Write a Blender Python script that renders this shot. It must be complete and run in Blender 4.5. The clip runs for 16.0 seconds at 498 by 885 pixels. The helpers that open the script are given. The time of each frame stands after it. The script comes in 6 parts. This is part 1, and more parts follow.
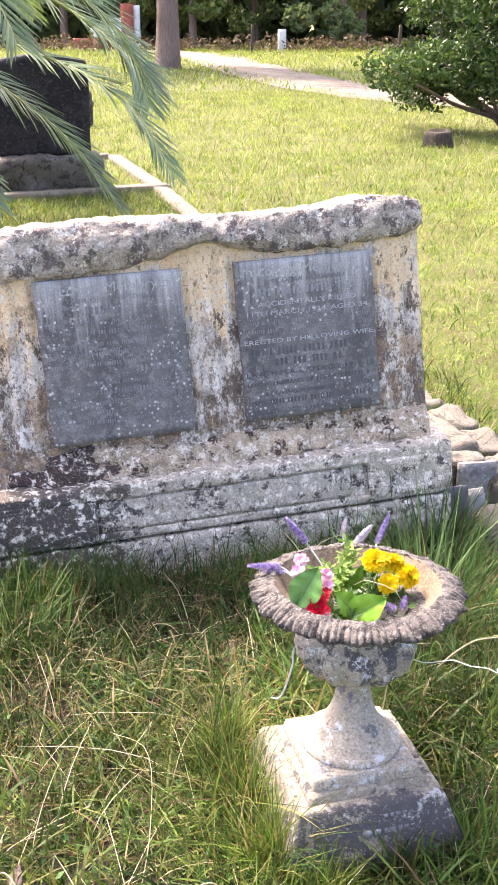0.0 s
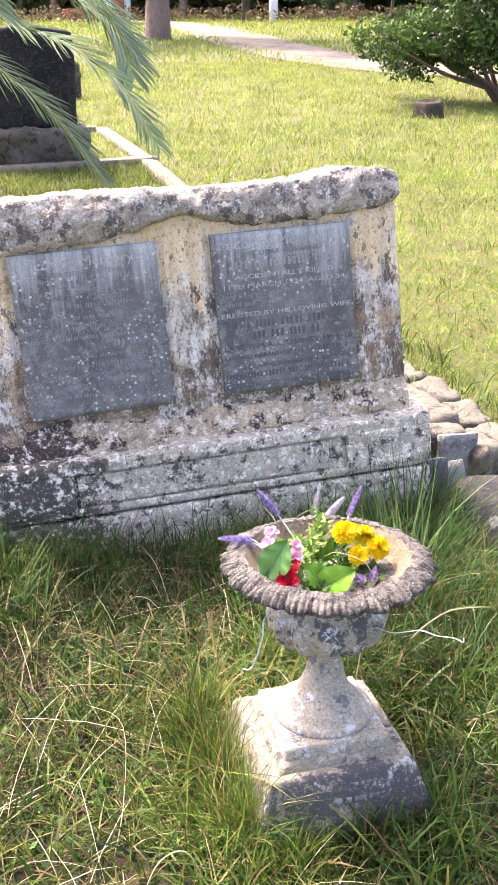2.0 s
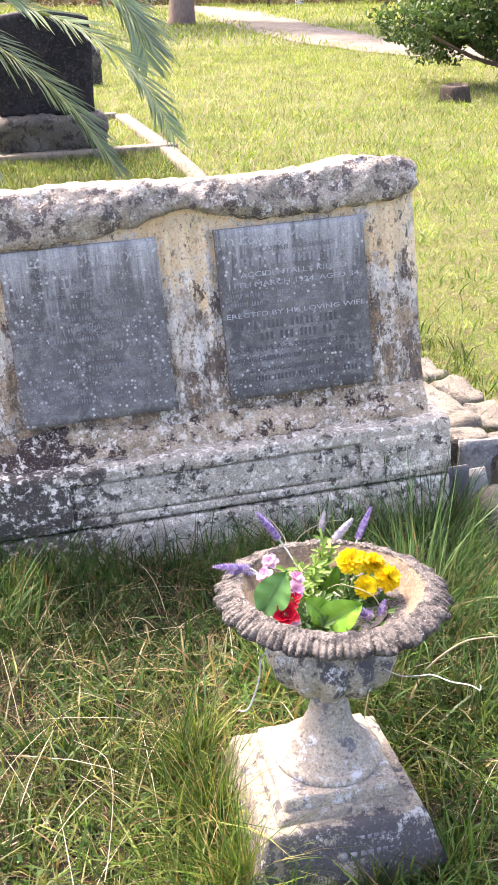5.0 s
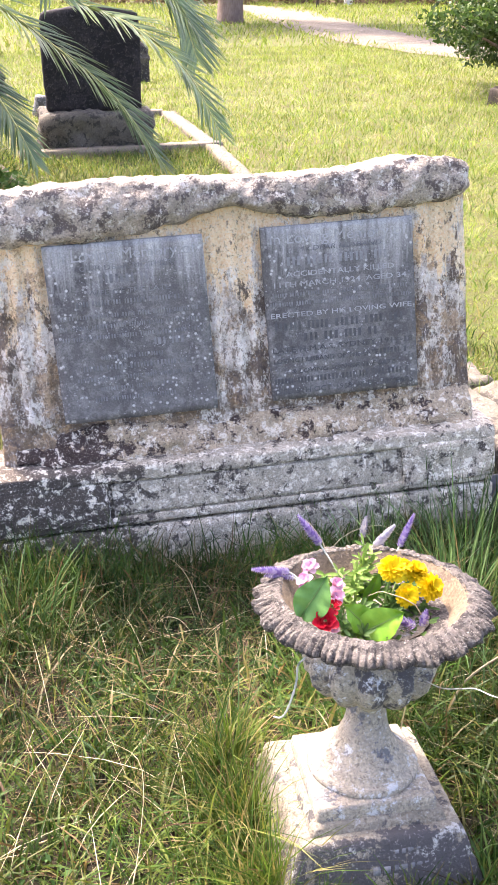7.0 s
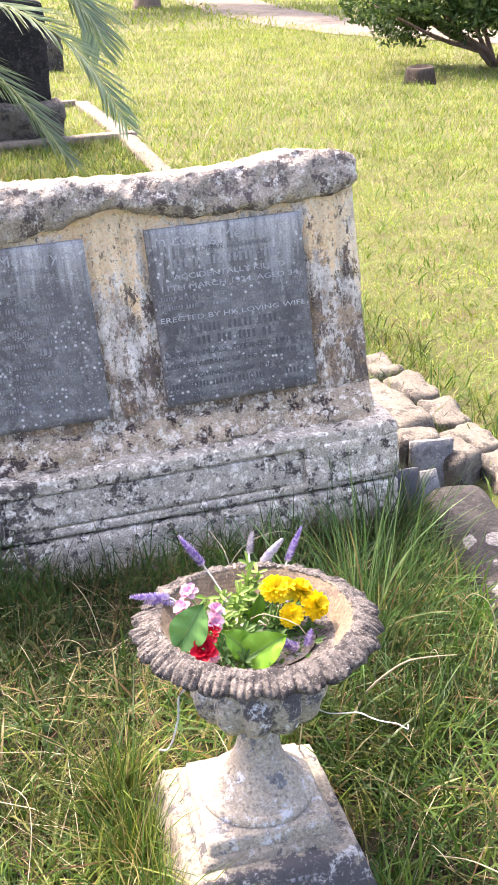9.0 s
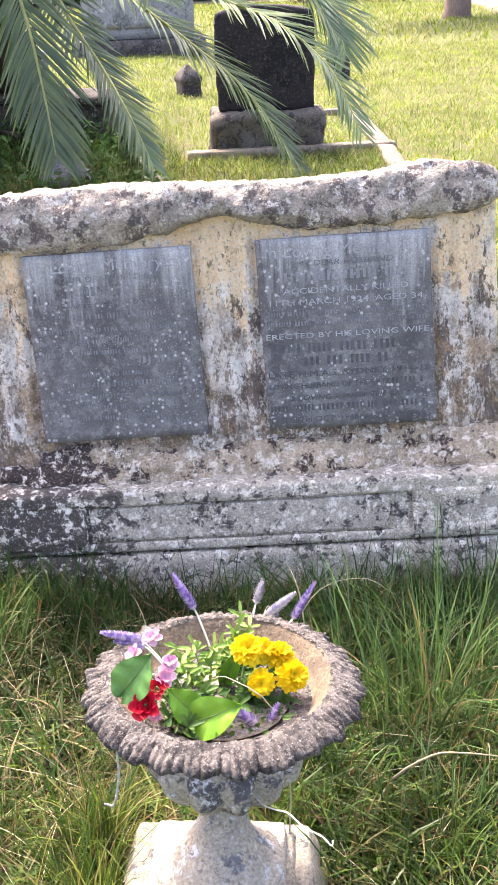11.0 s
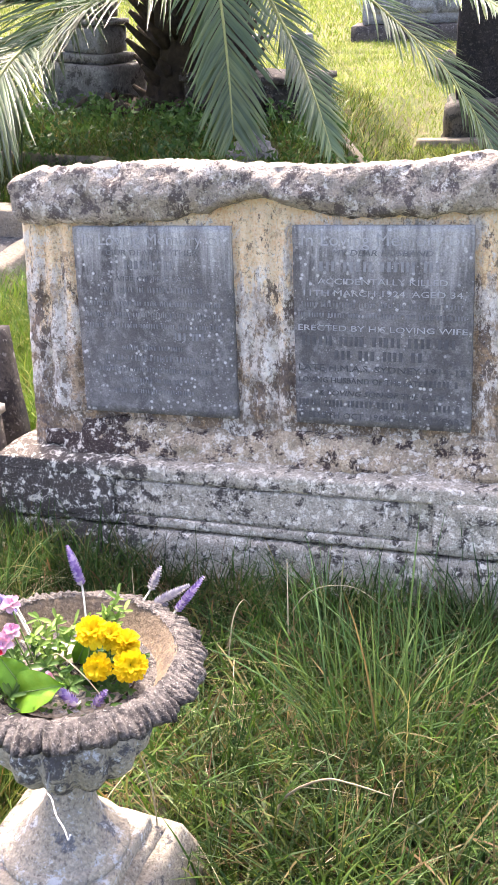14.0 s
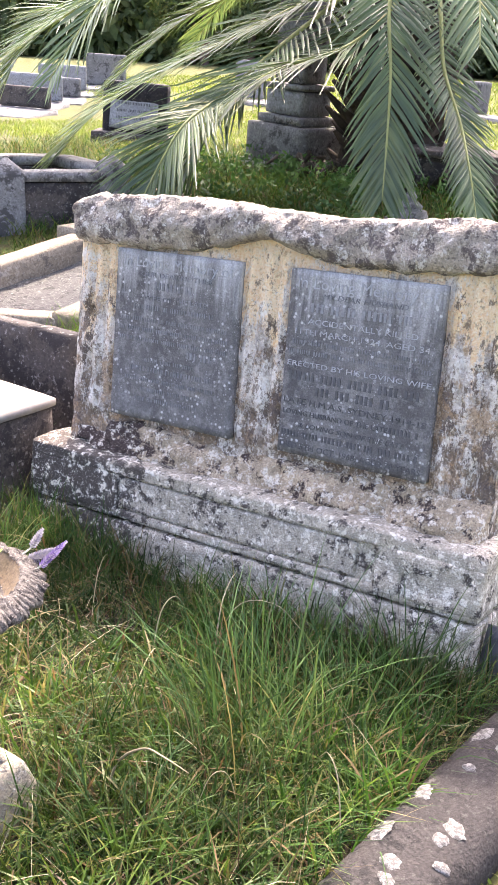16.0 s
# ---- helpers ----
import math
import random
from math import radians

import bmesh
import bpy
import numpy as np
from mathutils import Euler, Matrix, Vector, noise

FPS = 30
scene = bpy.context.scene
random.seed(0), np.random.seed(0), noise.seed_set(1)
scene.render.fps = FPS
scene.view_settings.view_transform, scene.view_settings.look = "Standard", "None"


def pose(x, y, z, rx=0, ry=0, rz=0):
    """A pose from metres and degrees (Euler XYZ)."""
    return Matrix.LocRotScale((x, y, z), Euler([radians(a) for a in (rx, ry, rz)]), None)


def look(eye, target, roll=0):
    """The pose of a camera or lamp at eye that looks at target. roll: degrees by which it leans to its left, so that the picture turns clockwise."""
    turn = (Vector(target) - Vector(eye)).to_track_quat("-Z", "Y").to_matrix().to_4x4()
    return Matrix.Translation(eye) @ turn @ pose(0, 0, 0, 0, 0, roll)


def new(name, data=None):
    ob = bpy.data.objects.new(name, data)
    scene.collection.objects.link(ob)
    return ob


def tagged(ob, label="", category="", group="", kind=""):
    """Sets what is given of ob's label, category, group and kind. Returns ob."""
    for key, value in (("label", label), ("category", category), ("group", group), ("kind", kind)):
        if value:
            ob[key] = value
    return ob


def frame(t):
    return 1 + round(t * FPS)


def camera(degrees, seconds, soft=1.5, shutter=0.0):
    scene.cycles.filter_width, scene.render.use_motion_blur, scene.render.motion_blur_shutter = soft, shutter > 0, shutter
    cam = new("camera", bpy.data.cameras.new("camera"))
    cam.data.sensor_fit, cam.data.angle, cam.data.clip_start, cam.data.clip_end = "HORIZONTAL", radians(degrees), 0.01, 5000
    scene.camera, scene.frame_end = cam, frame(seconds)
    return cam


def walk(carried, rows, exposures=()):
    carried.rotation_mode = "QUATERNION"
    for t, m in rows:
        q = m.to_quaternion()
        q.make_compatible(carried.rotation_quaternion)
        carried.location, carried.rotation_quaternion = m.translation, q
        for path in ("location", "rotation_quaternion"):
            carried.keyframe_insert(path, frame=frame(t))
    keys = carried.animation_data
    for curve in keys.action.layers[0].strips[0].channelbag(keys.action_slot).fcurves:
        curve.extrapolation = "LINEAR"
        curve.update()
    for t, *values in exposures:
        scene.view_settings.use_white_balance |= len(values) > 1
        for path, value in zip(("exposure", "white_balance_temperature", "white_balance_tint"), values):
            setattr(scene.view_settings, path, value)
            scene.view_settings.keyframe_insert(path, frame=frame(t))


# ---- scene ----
cam = camera(27.7, 16.0)
PATH = [
    (0, (0.027, -0.059, 1.719), (0.627, 1.683, 0.942), 0.2),
    (0.5, (0.033, -0.06, 1.717), (0.632, 1.675, 0.922), 0.0),
    (1, (0.033, -0.066, 1.721), (0.631, 1.663, 0.915), -0.1),
    (1.5, (0.042, -0.071, 1.721), (0.646, 1.652, 0.905), -0.1),
    (2, (0.079, -0.081, 1.718), (0.681, 1.639, 0.894), -0.1),
    (2.5, (0.129, -0.105, 1.719), (0.689, 1.629, 0.894), 0.6),
    (3, (0.197, -0.125, 1.713), (0.729, 1.615, 0.882), 0.5),
    (3.5, (0.23, -0.069, 1.713), (0.849, 1.665, 0.932), -0.8),
    (4, (0.221, 0.005, 1.703), (0.784, 1.779, 0.97), -1.6),
    (4.2, (0.224, 0.029, 1.7), (0.77, 1.792, 0.929), -1.5),
    (6.3, (0.159, 0.132, 1.694), (0.729, 1.841, 0.826), 0.3),
    (6.5, (0.212, 0.114, 1.682), (0.739, 1.842, 0.824), -0.0),
    (7, (0.198, 0.134, 1.684), (0.681, 1.88, 0.836), 0.1),
    (7.5, (0.204, 0.172, 1.664), (0.739, 1.898, 0.807), -0.9),
    (8, (0.233, 0.178, 1.677), (0.84, 1.866, 0.792), -1.0),
    (8.2, (0.239, 0.192, 1.706), (0.861, 1.872, 0.818), -0.6),
    (10.3, (0.729, 0.197, 1.676), (0.957, 1.994, 0.829), -2.2),
    (10.5, (0.778, 0.252, 1.654), (0.91, 2.054, 0.797), -1.9),
    (11, (0.896, 0.304, 1.644), (0.952, 2.117, 0.801), -2.3),
    (11.5, (1.057, 0.266, 1.635), (0.98, 2.086, 0.808), 0.1),
    (11.9, (1.155, 0.237, 1.644), (0.951, 1.988, 0.701), 2.5),
    (12, (1.174, 0.233, 1.644), (0.919, 1.991, 0.727), 1.2),
    (12.5, (1.238, 0.249, 1.623), (0.884, 2.0, 0.725), -0.5),
    (13, (1.315, 0.302, 1.604), (0.968, 2.064, 0.725), -1.4),
    (13.1, (1.338, 0.317, 1.603), (0.993, 2.09, 0.742), -1.5),
    (13.5, (1.427, 0.364, 1.616), (1.054, 2.134, 0.765), -0.8),
    (14, (1.527, 0.418, 1.6), (1.079, 2.172, 0.752), -2.1),
    (14.5, (1.681, 0.44, 1.576), (1.178, 2.198, 0.764), 0.2),
    (14.9, (1.888, 0.406, 1.598), (1.259, 2.1, 0.742), 2.0),
    (15, (1.943, 0.392, 1.599), (1.278, 2.078, 0.755), 2.7),
    (15.5, (2.12, 0.387, 1.584), (1.276, 1.99, 0.736), -0.8),
    (16, (2.248, 0.441, 1.567), (1.368, 2.082, 0.838), 2.3),
]
walk(cam, [(t, look(eye, target, roll)) for t, eye, target, roll in PATH], [(0.0, 2.72, 6800, 20), (16.0, 2.72, 6800, 20)])

# ---- light ----
SUN_DIR = Vector((-0.27, 0.66, 1.05)).normalized()
world = bpy.data.worlds.new("sky")
scene.world = world
world.use_nodes = True
wn = world.node_tree.nodes
sky = wn.new("ShaderNodeTexSky")
sky.sky_type, sky.sun_disc = "NISHITA", False
sky.sun_elevation = math.asin(SUN_DIR.z)
sky.sun_rotation = math.atan2(SUN_DIR.x, SUN_DIR.y)
sky.dust_density, sky.air_density = 5.0, 0.7
world.node_tree.links.new(sky.outputs[0], wn["Background"].inputs[0])
wn["Background"].inputs[1].default_value = 0.15
sun = new("sun", bpy.data.lights.new("sun", "SUN"))
sun.data.energy, sun.data.angle, sun.data.color = 1.80, radians(3.0), (1.0, 0.93, 0.82)
sun.matrix_world = look(SUN_DIR * 50, (0, 0, 0))


# ---- materials ----
class Nodes:
    """A node material under construction."""

    def __init__(self, name):
        self.mat = bpy.data.materials.new(name)
        self.mat.use_nodes = True
        self.tree = self.mat.node_tree
        self.bsdf = self.tree.nodes["Principled BSDF"]
        self.coord = self.add("ShaderNodeTexCoord").outputs["Object"]

    def add(self, kind, **inputs):
        node = self.tree.nodes.new(kind)
        for key, value in inputs.items():
            self.put(node.inputs[key.replace("_", " ")], value)
        return node

    def put(self, socket, value):
        if isinstance(value, bpy.types.NodeSocket):
            self.tree.links.new(value, socket)
        elif isinstance(value, (tuple, list)) and len(value) == 3 and socket.type == "RGBA":
            socket.default_value = (*value, 1)
        else:
            socket.default_value = value

    def noise(self, scale, detail=5.0, rough=0.6, stretch=None, w=0.0):
        vec = self.coord
        if stretch or w:
            m = self.add("ShaderNodeMapping", Vector=vec)
            m.inputs["Scale"].default_value = stretch or (1, 1, 1)
            m.inputs["Location"].default_value = (w, w * 1.7, w * 0.6)
            vec = m.outputs[0]
        n = self.add("ShaderNodeTexNoise", Vector=vec)
        n.inputs["Scale"].default_value, n.inputs["Detail"].default_value, n.inputs["Roughness"].default_value = scale, detail, rough
        return n.outputs["Fac"]

    def cells(self, scale):
        v = self.add("ShaderNodeTexVoronoi", Vector=self.coord)
        v.inputs["Scale"].default_value = scale
        return v.outputs["Distance"]

    def ramp(self, fac, *stops):
        r = self.add("ShaderNodeValToRGB", Fac=fac)
        el = r.color_ramp.elements
        while len(el) < len(stops):
            el.new(0.5)
        for e, (p, c) in zip(el, stops):
            e.position = p
            e.color = (*c, 1) if isinstance(c, tuple) else (c, c, c, 1)
        return r.outputs[0]

    def mix(self, fac, a, b, mode="MIX"):
        n = self.tree.nodes.new("ShaderNodeMix")
        n.data_type, n.blend_type = "RGBA", mode
        self.put(n.inputs[0], fac)
        self.put(n.inputs[6], a)
        self.put(n.inputs[7], b)
        return n.outputs[2]

    def math(self, op, a, b=0.0):
        n = self.tree.nodes.new("ShaderNodeMath")
        n.operation = op
        self.put(n.inputs[0], a)
        self.put(n.inputs[1], b)
        return n.outputs[0]

    def height(self):
        return self.add("ShaderNodeSeparateXYZ", Vector=self.coord).outputs[2]

    def done(self, colour, rough=0.9, bump=None, depth=0.004, strength=0.6, spec=0.25):
        self.put(self.bsdf.inputs["Base Color"], colour)
        self.put(self.bsdf.inputs["Roughness"], rough)
        self.bsdf.inputs["Specular IOR Level"].default_value = spec
        if bump is not None:
            b = self.add("ShaderNodeBump", Height=bump)
            b.inputs["Distance"].default_value, b.inputs["Strength"].default_value = depth, strength
            self.put(self.bsdf.inputs["Normal"], b.outputs[0])
        return self.mat


def weathered(n, col, scale, light, pits=0.5, specks=0.5):
    """Fine black pits and pale specks, as on all old stone."""
    pit = n.ramp(n.noise(scale * 7, 4, 0.7, w=11.0), (0.57, 0.0), (0.63, pits))
    col = n.mix(pit, col, (0.07, 0.06, 0.055))
    fleck = n.ramp(n.noise(scale * 9, 4, 0.7, w=17.0), (0.58, 0.0), (0.64, specks))
    return n.mix(fleck, col, light)


def lichen_stone(name, base, stain, light, scale=9.0, dark=0.5, pale=0.62, fine=120, speck=0.3, bump=0.006, end=0.0, front=0.0):
    """Weathered stone: two-tone ground, dark crusts with sharp borders, pale lichen and fine specks.
    end: extra black growth spreading from the block's low-x end; front: more dark crust towards its low-y side."""
    n = Nodes(name)
    ground = n.mix(n.ramp(n.noise(scale * 0.5), (0.35, 0.0), (0.65, 1.0)), base, tuple(c * 0.70 for c in base))
    grain = n.noise(fine, 3)
    ground = n.mix(0.6, ground, n.ramp(grain, (0.3, 0.2), (0.7, 0.85)), "OVERLAY")
    film = n.ramp(n.noise(scale * 2.3, 8, 0.75, w=5.3), (0.46, 0.0), (0.60, 0.65))
    col = n.mix(film, ground, tuple(0.5 * (a + b) for a, b in zip(base, stain)))
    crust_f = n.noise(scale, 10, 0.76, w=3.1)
    if end:
        reach = n.add("ShaderNodeSeparateXYZ", Vector=n.coord).outputs[0]
        crust_f = n.math("ADD", crust_f, n.math("MULTIPLY", n.ramp(reach, (0.0, 1.0), (0.5, 0.0)), end))
    if front:
        depth = n.math("MULTIPLY", n.add("ShaderNodeSeparateXYZ", Vector=n.coord).outputs[1], -1.0)
        crust_f = n.math("ADD", crust_f, n.math("MULTIPLY", n.ramp(depth, (0.165, 0.0), (0.200, 1.0)), front))
    crust = n.ramp(crust_f, (dark, 0.0), (dark + 0.035, 1.0))
    col = n.mix(crust, col, stain)
    pale_f = n.ramp(n.noise(scale * 1.7, 10, 0.78, w=7.7), (pale, 0.0), (pale + 0.04, 1.0))
    col = n.mix(pale_f, col, light)
    dots = n.ramp(n.cells(scale * 5), (0.10, 1.0), (0.16, 0.0))
    dots = n.mix(1.0, dots, n.ramp(n.noise(scale * 2, 2), (0.5, 0.0), (0.6, speck)), "MULTIPLY")
    col = n.mix(dots, col, light)
    col = weathered(n, col, scale, light, 0.55, 0.45)
    relief = n.mix(0.5, n.noise(scale * 4, 8, 0.7), grain)
    return n.done(col, 0.92, relief, bump, 0.9)


def grained(name, a, b, scale=20.0, rough=0.8, stretch=None, depth=0.003, spec=0.2):
    n = Nodes(name)
    f = n.noise(scale, 6, 0.65, stretch)
    col = n.mix(n.ramp(f, (0.3, 0.0), (0.7, 1.0)), a, b)
    col = n.mix(n.ramp(n.noise(scale * 0.17, 3), (0.35, 0.0), (0.75, 0.5)), col, tuple(c * 0.6 for c in a))
    return n.done(col, rough, n.noise(scale * 3, 6, 0.7, stretch), depth, 0.7, spec)


def leafy(name, stops, rough=0.5, through_light=0.35, spec=0.2, fine=0.0):
    """Leaves and blades: the tone changes from one to the next, and light passes through them."""
    n = Nodes(name)
    rnd = n.add("ShaderNodeNewGeometry").outputs["Random Per Island"]
    col = n.ramp(rnd, *stops)
    patch = n.ramp(n.noise(fine or 0.9, 4, 0.65), (0.36, 0.33 if fine >= 2 else 0.50), (0.62, 1.15))
    col = n.mix(1.0, col, patch, "MULTIPLY")
    n.done(col, rough, spec=spec)
    tr = n.add("ShaderNodeBsdfTranslucent", Color=n.mix(0.6, col, (1.0, 1.0, 0.35), "MULTIPLY"))
    mixer = n.add("ShaderNodeMixShader")
    mixer.inputs[0].default_value = through_light
    n.tree.links.new(n.bsdf.outputs[0], mixer.inputs[1])
    n.tree.links.new(tr.outputs[0], mixer.inputs[2])
    n.tree.links.new(mixer.outputs[0], n.tree.nodes["Material Output"].inputs[0])
    return n.mat


def headstone_mat():
    """Cream limewash peeling from grey stone, with rust-coloured and black growth."""
    n = Nodes("limewashed_stone")
    grain = n.noise(140, 3)
    cream = n.mix(n.ramp(n.noise(5, 5, 0.6, (1, 1, 0.3)), (0.42, 0.0), (0.62, 1.0)), (0.86, 0.69, 0.47), (0.78, 0.55, 0.32))
    grey = n.mix(n.ramp(n.noise(14, 8, 0.7, w=2.0), (0.42, 0.0), (0.56, 1.0)), (0.40, 0.35, 0.30), (0.74, 0.66, 0.57))
    reach = n.math("ADD", n.math("MULTIPLY", n.height(), -0.8), n.math("MULTIPLY", n.noise(8, 10, 0.74, (1.6, 1, 0.5), 5.0), 1.7))
    peel = n.ramp(n.math("ADD", reach, 0.6), (0.74, 0.0), (0.84, 1.0))
    col = n.mix(peel, cream, grey)
    low = n.math("MULTIPLY", n.math("SUBTRACT", 0.70, n.height()), 0.20)
    streak = n.ramp(n.math("ADD", low, n.noise(12, 10, 0.76, (1.2, 1, 0.55), 9.0)), (0.545, 0.0), (0.566, 0.92))
    col = n.mix(streak, col, (0.11, 0.08, 0.065))
    chalk = n.ramp(n.math("ADD", n.math("MULTIPLY", low, 0.45), n.noise(17, 10, 0.78, (1.2, 1, 0.8), 1.3)), (0.552, 0.0), (0.575, 0.75))
    col = n.mix(chalk, col, (0.77, 0.725, 0.65))
    ochre = n.ramp(n.math("ADD", n.math("MULTIPLY", low, 0.6), n.noise(11, 9, 0.76, w=6.0)), (0.535, 0.0), (0.60, 0.8))
    col = n.mix(ochre, col, (0.40, 0.27, 0.16))
    crumb = n.ramp(n.math("ADD", n.math("MULTIPLY", low, 0.9), n.noise(34, 8, 0.76, (1.2, 1, 0.8), 21.0)), (0.538, 0.0), (0.58, 0.85))
    col = n.mix(crumb, col, (0.19, 0.14, 0.10))
    col = weathered(n, col, 12, (0.74, 0.70, 0.64), 0.4, 0.4)
    col = n.mix(0.55, col, n.ramp(grain, (0.3, 0.25), (0.7, 0.8)), "OVERLAY")
    return n.done(col, 0.93, n.mix(0.5, n.noise(38, 9, 0.74), grain), 0.014, 1.0)


def plaque_mat():
    """Grey slate with run-down bloom and many pale lichen dots."""
    n = Nodes("slate")
    col = n.mix(n.ramp(n.noise(6, 5, 0.6, (1, 1, 0.3)), (0.35, 0.0), (0.7, 1.0)), (0.085, 0.08, 0.078), (0.17, 0.162, 0.156))
    run = n.math("ADD", n.math("MULTIPLY", n.height(), 1.0), n.math("MULTIPLY", n.noise(11, 7, 0.68, (1.5, 1, 0.13), 4.0), 0.95))
    bloom = n.ramp(n.math("SUBTRACT", run, 0.62), (0.68, 0.0), (0.86, 0.75))
    col = n.mix(bloom, col, (0.56, 0.55, 0.53))
    haze = n.ramp(n.noise(30, 8, 0.75, w=8.0), (0.48, 0.0), (0.62, 0.5))
    col = n.mix(haze, col, (0.30, 0.29, 0.28))
    dots = n.ramp(n.cells(55), (0.16, 1.0), (0.30, 0.0))
    dots = n.mix(1.0, dots, n.ramp(n.noise(14, 4, 0.6, w=2.0), (0.42, 0.0), (0.58, 0.8)), "MULTIPLY")
    col = n.mix(dots, col, (0.58, 0.57, 0.55))
    small = n.ramp(n.cells(120), (0.14, 0.8), (0.28, 0.0))
    small = n.mix(1.0, small, n.ramp(n.noise(22, 3, 0.6, w=5.0), (0.5, 0.0), (0.6, 0.8)), "MULTIPLY")
    col = n.mix(small, col, (0.46, 0.46, 0.46))
    col = n.mix(0.5, col, n.ramp(n.noise(220, 2), (0.3, 0.25), (0.7, 0.75)), "OVERLAY")
    return n.done(col, 0.7, n.noise(160, 4), 0.002, 0.6, 0.35)


def ground_mat():
    n = Nodes("turf")
    col = n.mix(n.ramp(n.noise(1.6, 6, 0.7), (0.38, 0.0), (0.64, 1.0)), (0.10, 0.125, 0.03), (0.155, 0.16, 0.05))
    col = n.mix(n.ramp(n.noise(0.25, 4), (0.4, 0.0), (0.7, 0.6)), col, (0.10, 0.13, 0.028))
    col = n.mix(n.ramp(n.noise(5, 6, 0.75), (0.45, 0.0), (0.62, 0.8)), col, (0.12, 0.09, 0.045))
    col = n.mix(n.ramp(n.noise(34, 6, 0.75), (0.45, 0.0), (0.7, 0.85)), col, (0.06, 0.05, 0.025))
    return n.done(col, 0.95, n.noise(45, 8, 0.75), 0.03, 0.9)


TURF = ground_mat()
LIMEWASH = headstone_mat()
SLATE = plaque_mat()
CAPSTONE = lichen_stone("capstone_rock", (0.42, 0.365, 0.30), (0.12, 0.10, 0.092), (0.60, 0.565, 0.51), 17, 0.512, 0.54, 150, 0.5, 0.014)
LEDGE = lichen_stone("ledge_stone", (0.60, 0.475, 0.33), (0.07, 0.048, 0.042), (0.80, 0.73, 0.62), 20, 0.535, 0.535, 150, 0.5, 0.024, 0.34)
BASESTONE = lichen_stone("base_stone", (0.55, 0.485, 0.385), (0.085, 0.072, 0.062), (0.82, 0.765, 0.66), 23, 0.535, 0.535, 170, 0.5, 0.012, 0.40)
URN_GREY = lichen_stone("urn_grey", (0.155, 0.137, 0.122), (0.045, 0.040, 0.038), (0.46, 0.43, 0.40), 30, 0.50, 0.62, 190, 0.9, 0.012)
URN_INSIDE = lichen_stone("urn_inside", (0.20, 0.15, 0.10), (0.13, 0.10, 0.075), (0.34, 0.28, 0.22), 22, 0.56, 0.62, 160, 0.1, 0.004)
URN_BOWL = lichen_stone("urn_bowl", (0.42, 0.37, 0.29), (0.09, 0.085, 0.088), (0.56, 0.57, 0.59), 17, 0.515, 0.57, 160, 0.2)
URN_CREAM = lichen_stone("urn_cream", (0.40, 0.345, 0.26), (0.15, 0.145, 0.15), (0.50, 0.50, 0.49), 17, 0.55, 0.55, 160, 0.0, 0.006)
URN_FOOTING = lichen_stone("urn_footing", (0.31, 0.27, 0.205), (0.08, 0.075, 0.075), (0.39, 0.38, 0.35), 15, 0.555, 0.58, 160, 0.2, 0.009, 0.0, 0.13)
KERB = lichen_stone("kerb_stone", (0.052, 0.046, 0.043), (0.022, 0.020, 0.019), (0.105, 0.098, 0.09), 8, 0.51, 0.60, 130, 0.2, 0.010)
RUBBLE = lichen_stone("rubble_stone", (0.15, 0.13, 0.105), (0.05, 0.044, 0.04), (0.28, 0.26, 0.23), 9, 0.52, 0.62, 110, 0.3, 0.014)
OLDRUBBLE = lichen_stone("old_rubble", (0.165, 0.145, 0.115), (0.06, 0.053, 0.046), (0.25, 0.23, 0.20), 13, 0.525, 0.57, 130, 0.4, 0.012)
DARKSLATE = grained("dark_slate", (0.05, 0.05, 0.055), (0.10, 0.10, 0.11), 18, 0.6)
OLDGREY = lichen_stone("old_grey_stone", (0.22, 0.215, 0.21), (0.075, 0.072, 0.07), (0.42, 0.41, 0.40), 4, 0.53, 0.62, 60, 0.4)
PALEGREY = lichen_stone("pale_grey_stone", (0.30, 0.30, 0.31), (0.14, 0.14, 0.14), (0.44, 0.44, 0.44), 3, 0.56, 0.62, 60, 0.2)
BLACKSTONE = lichen_stone("blackened_stone", (0.035, 0.03, 0.032), (0.018, 0.016, 0.018), (0.12, 0.11, 0.10), 4, 0.50, 0.76, 60, 0.3)
DARKSTONE = lichen_stone("dark_stone", (0.10, 0.085, 0.075), (0.04, 0.035, 0.034), (0.40, 0.38, 0.35), 5, 0.50, 0.70, 80, 0.5)
SLABTOP = grained("pale_slab", (0.27, 0.25, 0.235), (0.34, 0.315, 0.295), 30, 0.7)
SANDKERB = lichen_stone("sandy_kerb", (0.22, 0.185, 0.14), (0.09, 0.078, 0.062), (0.31, 0.28, 0.235), 7, 0.54, 0.60, 90, 0.3)
PLOTKERB = lichen_stone("plot_kerb", (0.27, 0.225, 0.165), (0.13, 0.11, 0.085), (0.36, 0.32, 0.265), 6, 0.56, 0.58, 90, 0.3)
GRAVEL = lichen_stone("gravel", (0.13, 0.125, 0.115), (0.05, 0.048, 0.045), (0.26, 0.25, 0.23), 30, 0.53, 0.56, 200, 0.4, 0.012)
ROADMAT = lichen_stone("gravel_road", (0.19, 0.155, 0.12), (0.10, 0.085, 0.065), (0.27, 0.23, 0.19), 2.2, 0.55, 0.57, 30, 0.4, 0.02)
BARK = grained("bark", (0.15, 0.10, 0.08), (0.28, 0.21, 0.175), 9, 0.95, (3, 3, 0.5), 0.03)
PALMBARK = grained("palm_bark", (0.035, 0.028, 0.024), (0.10, 0.075, 0.055), 14, 0.95, None, 0.03)
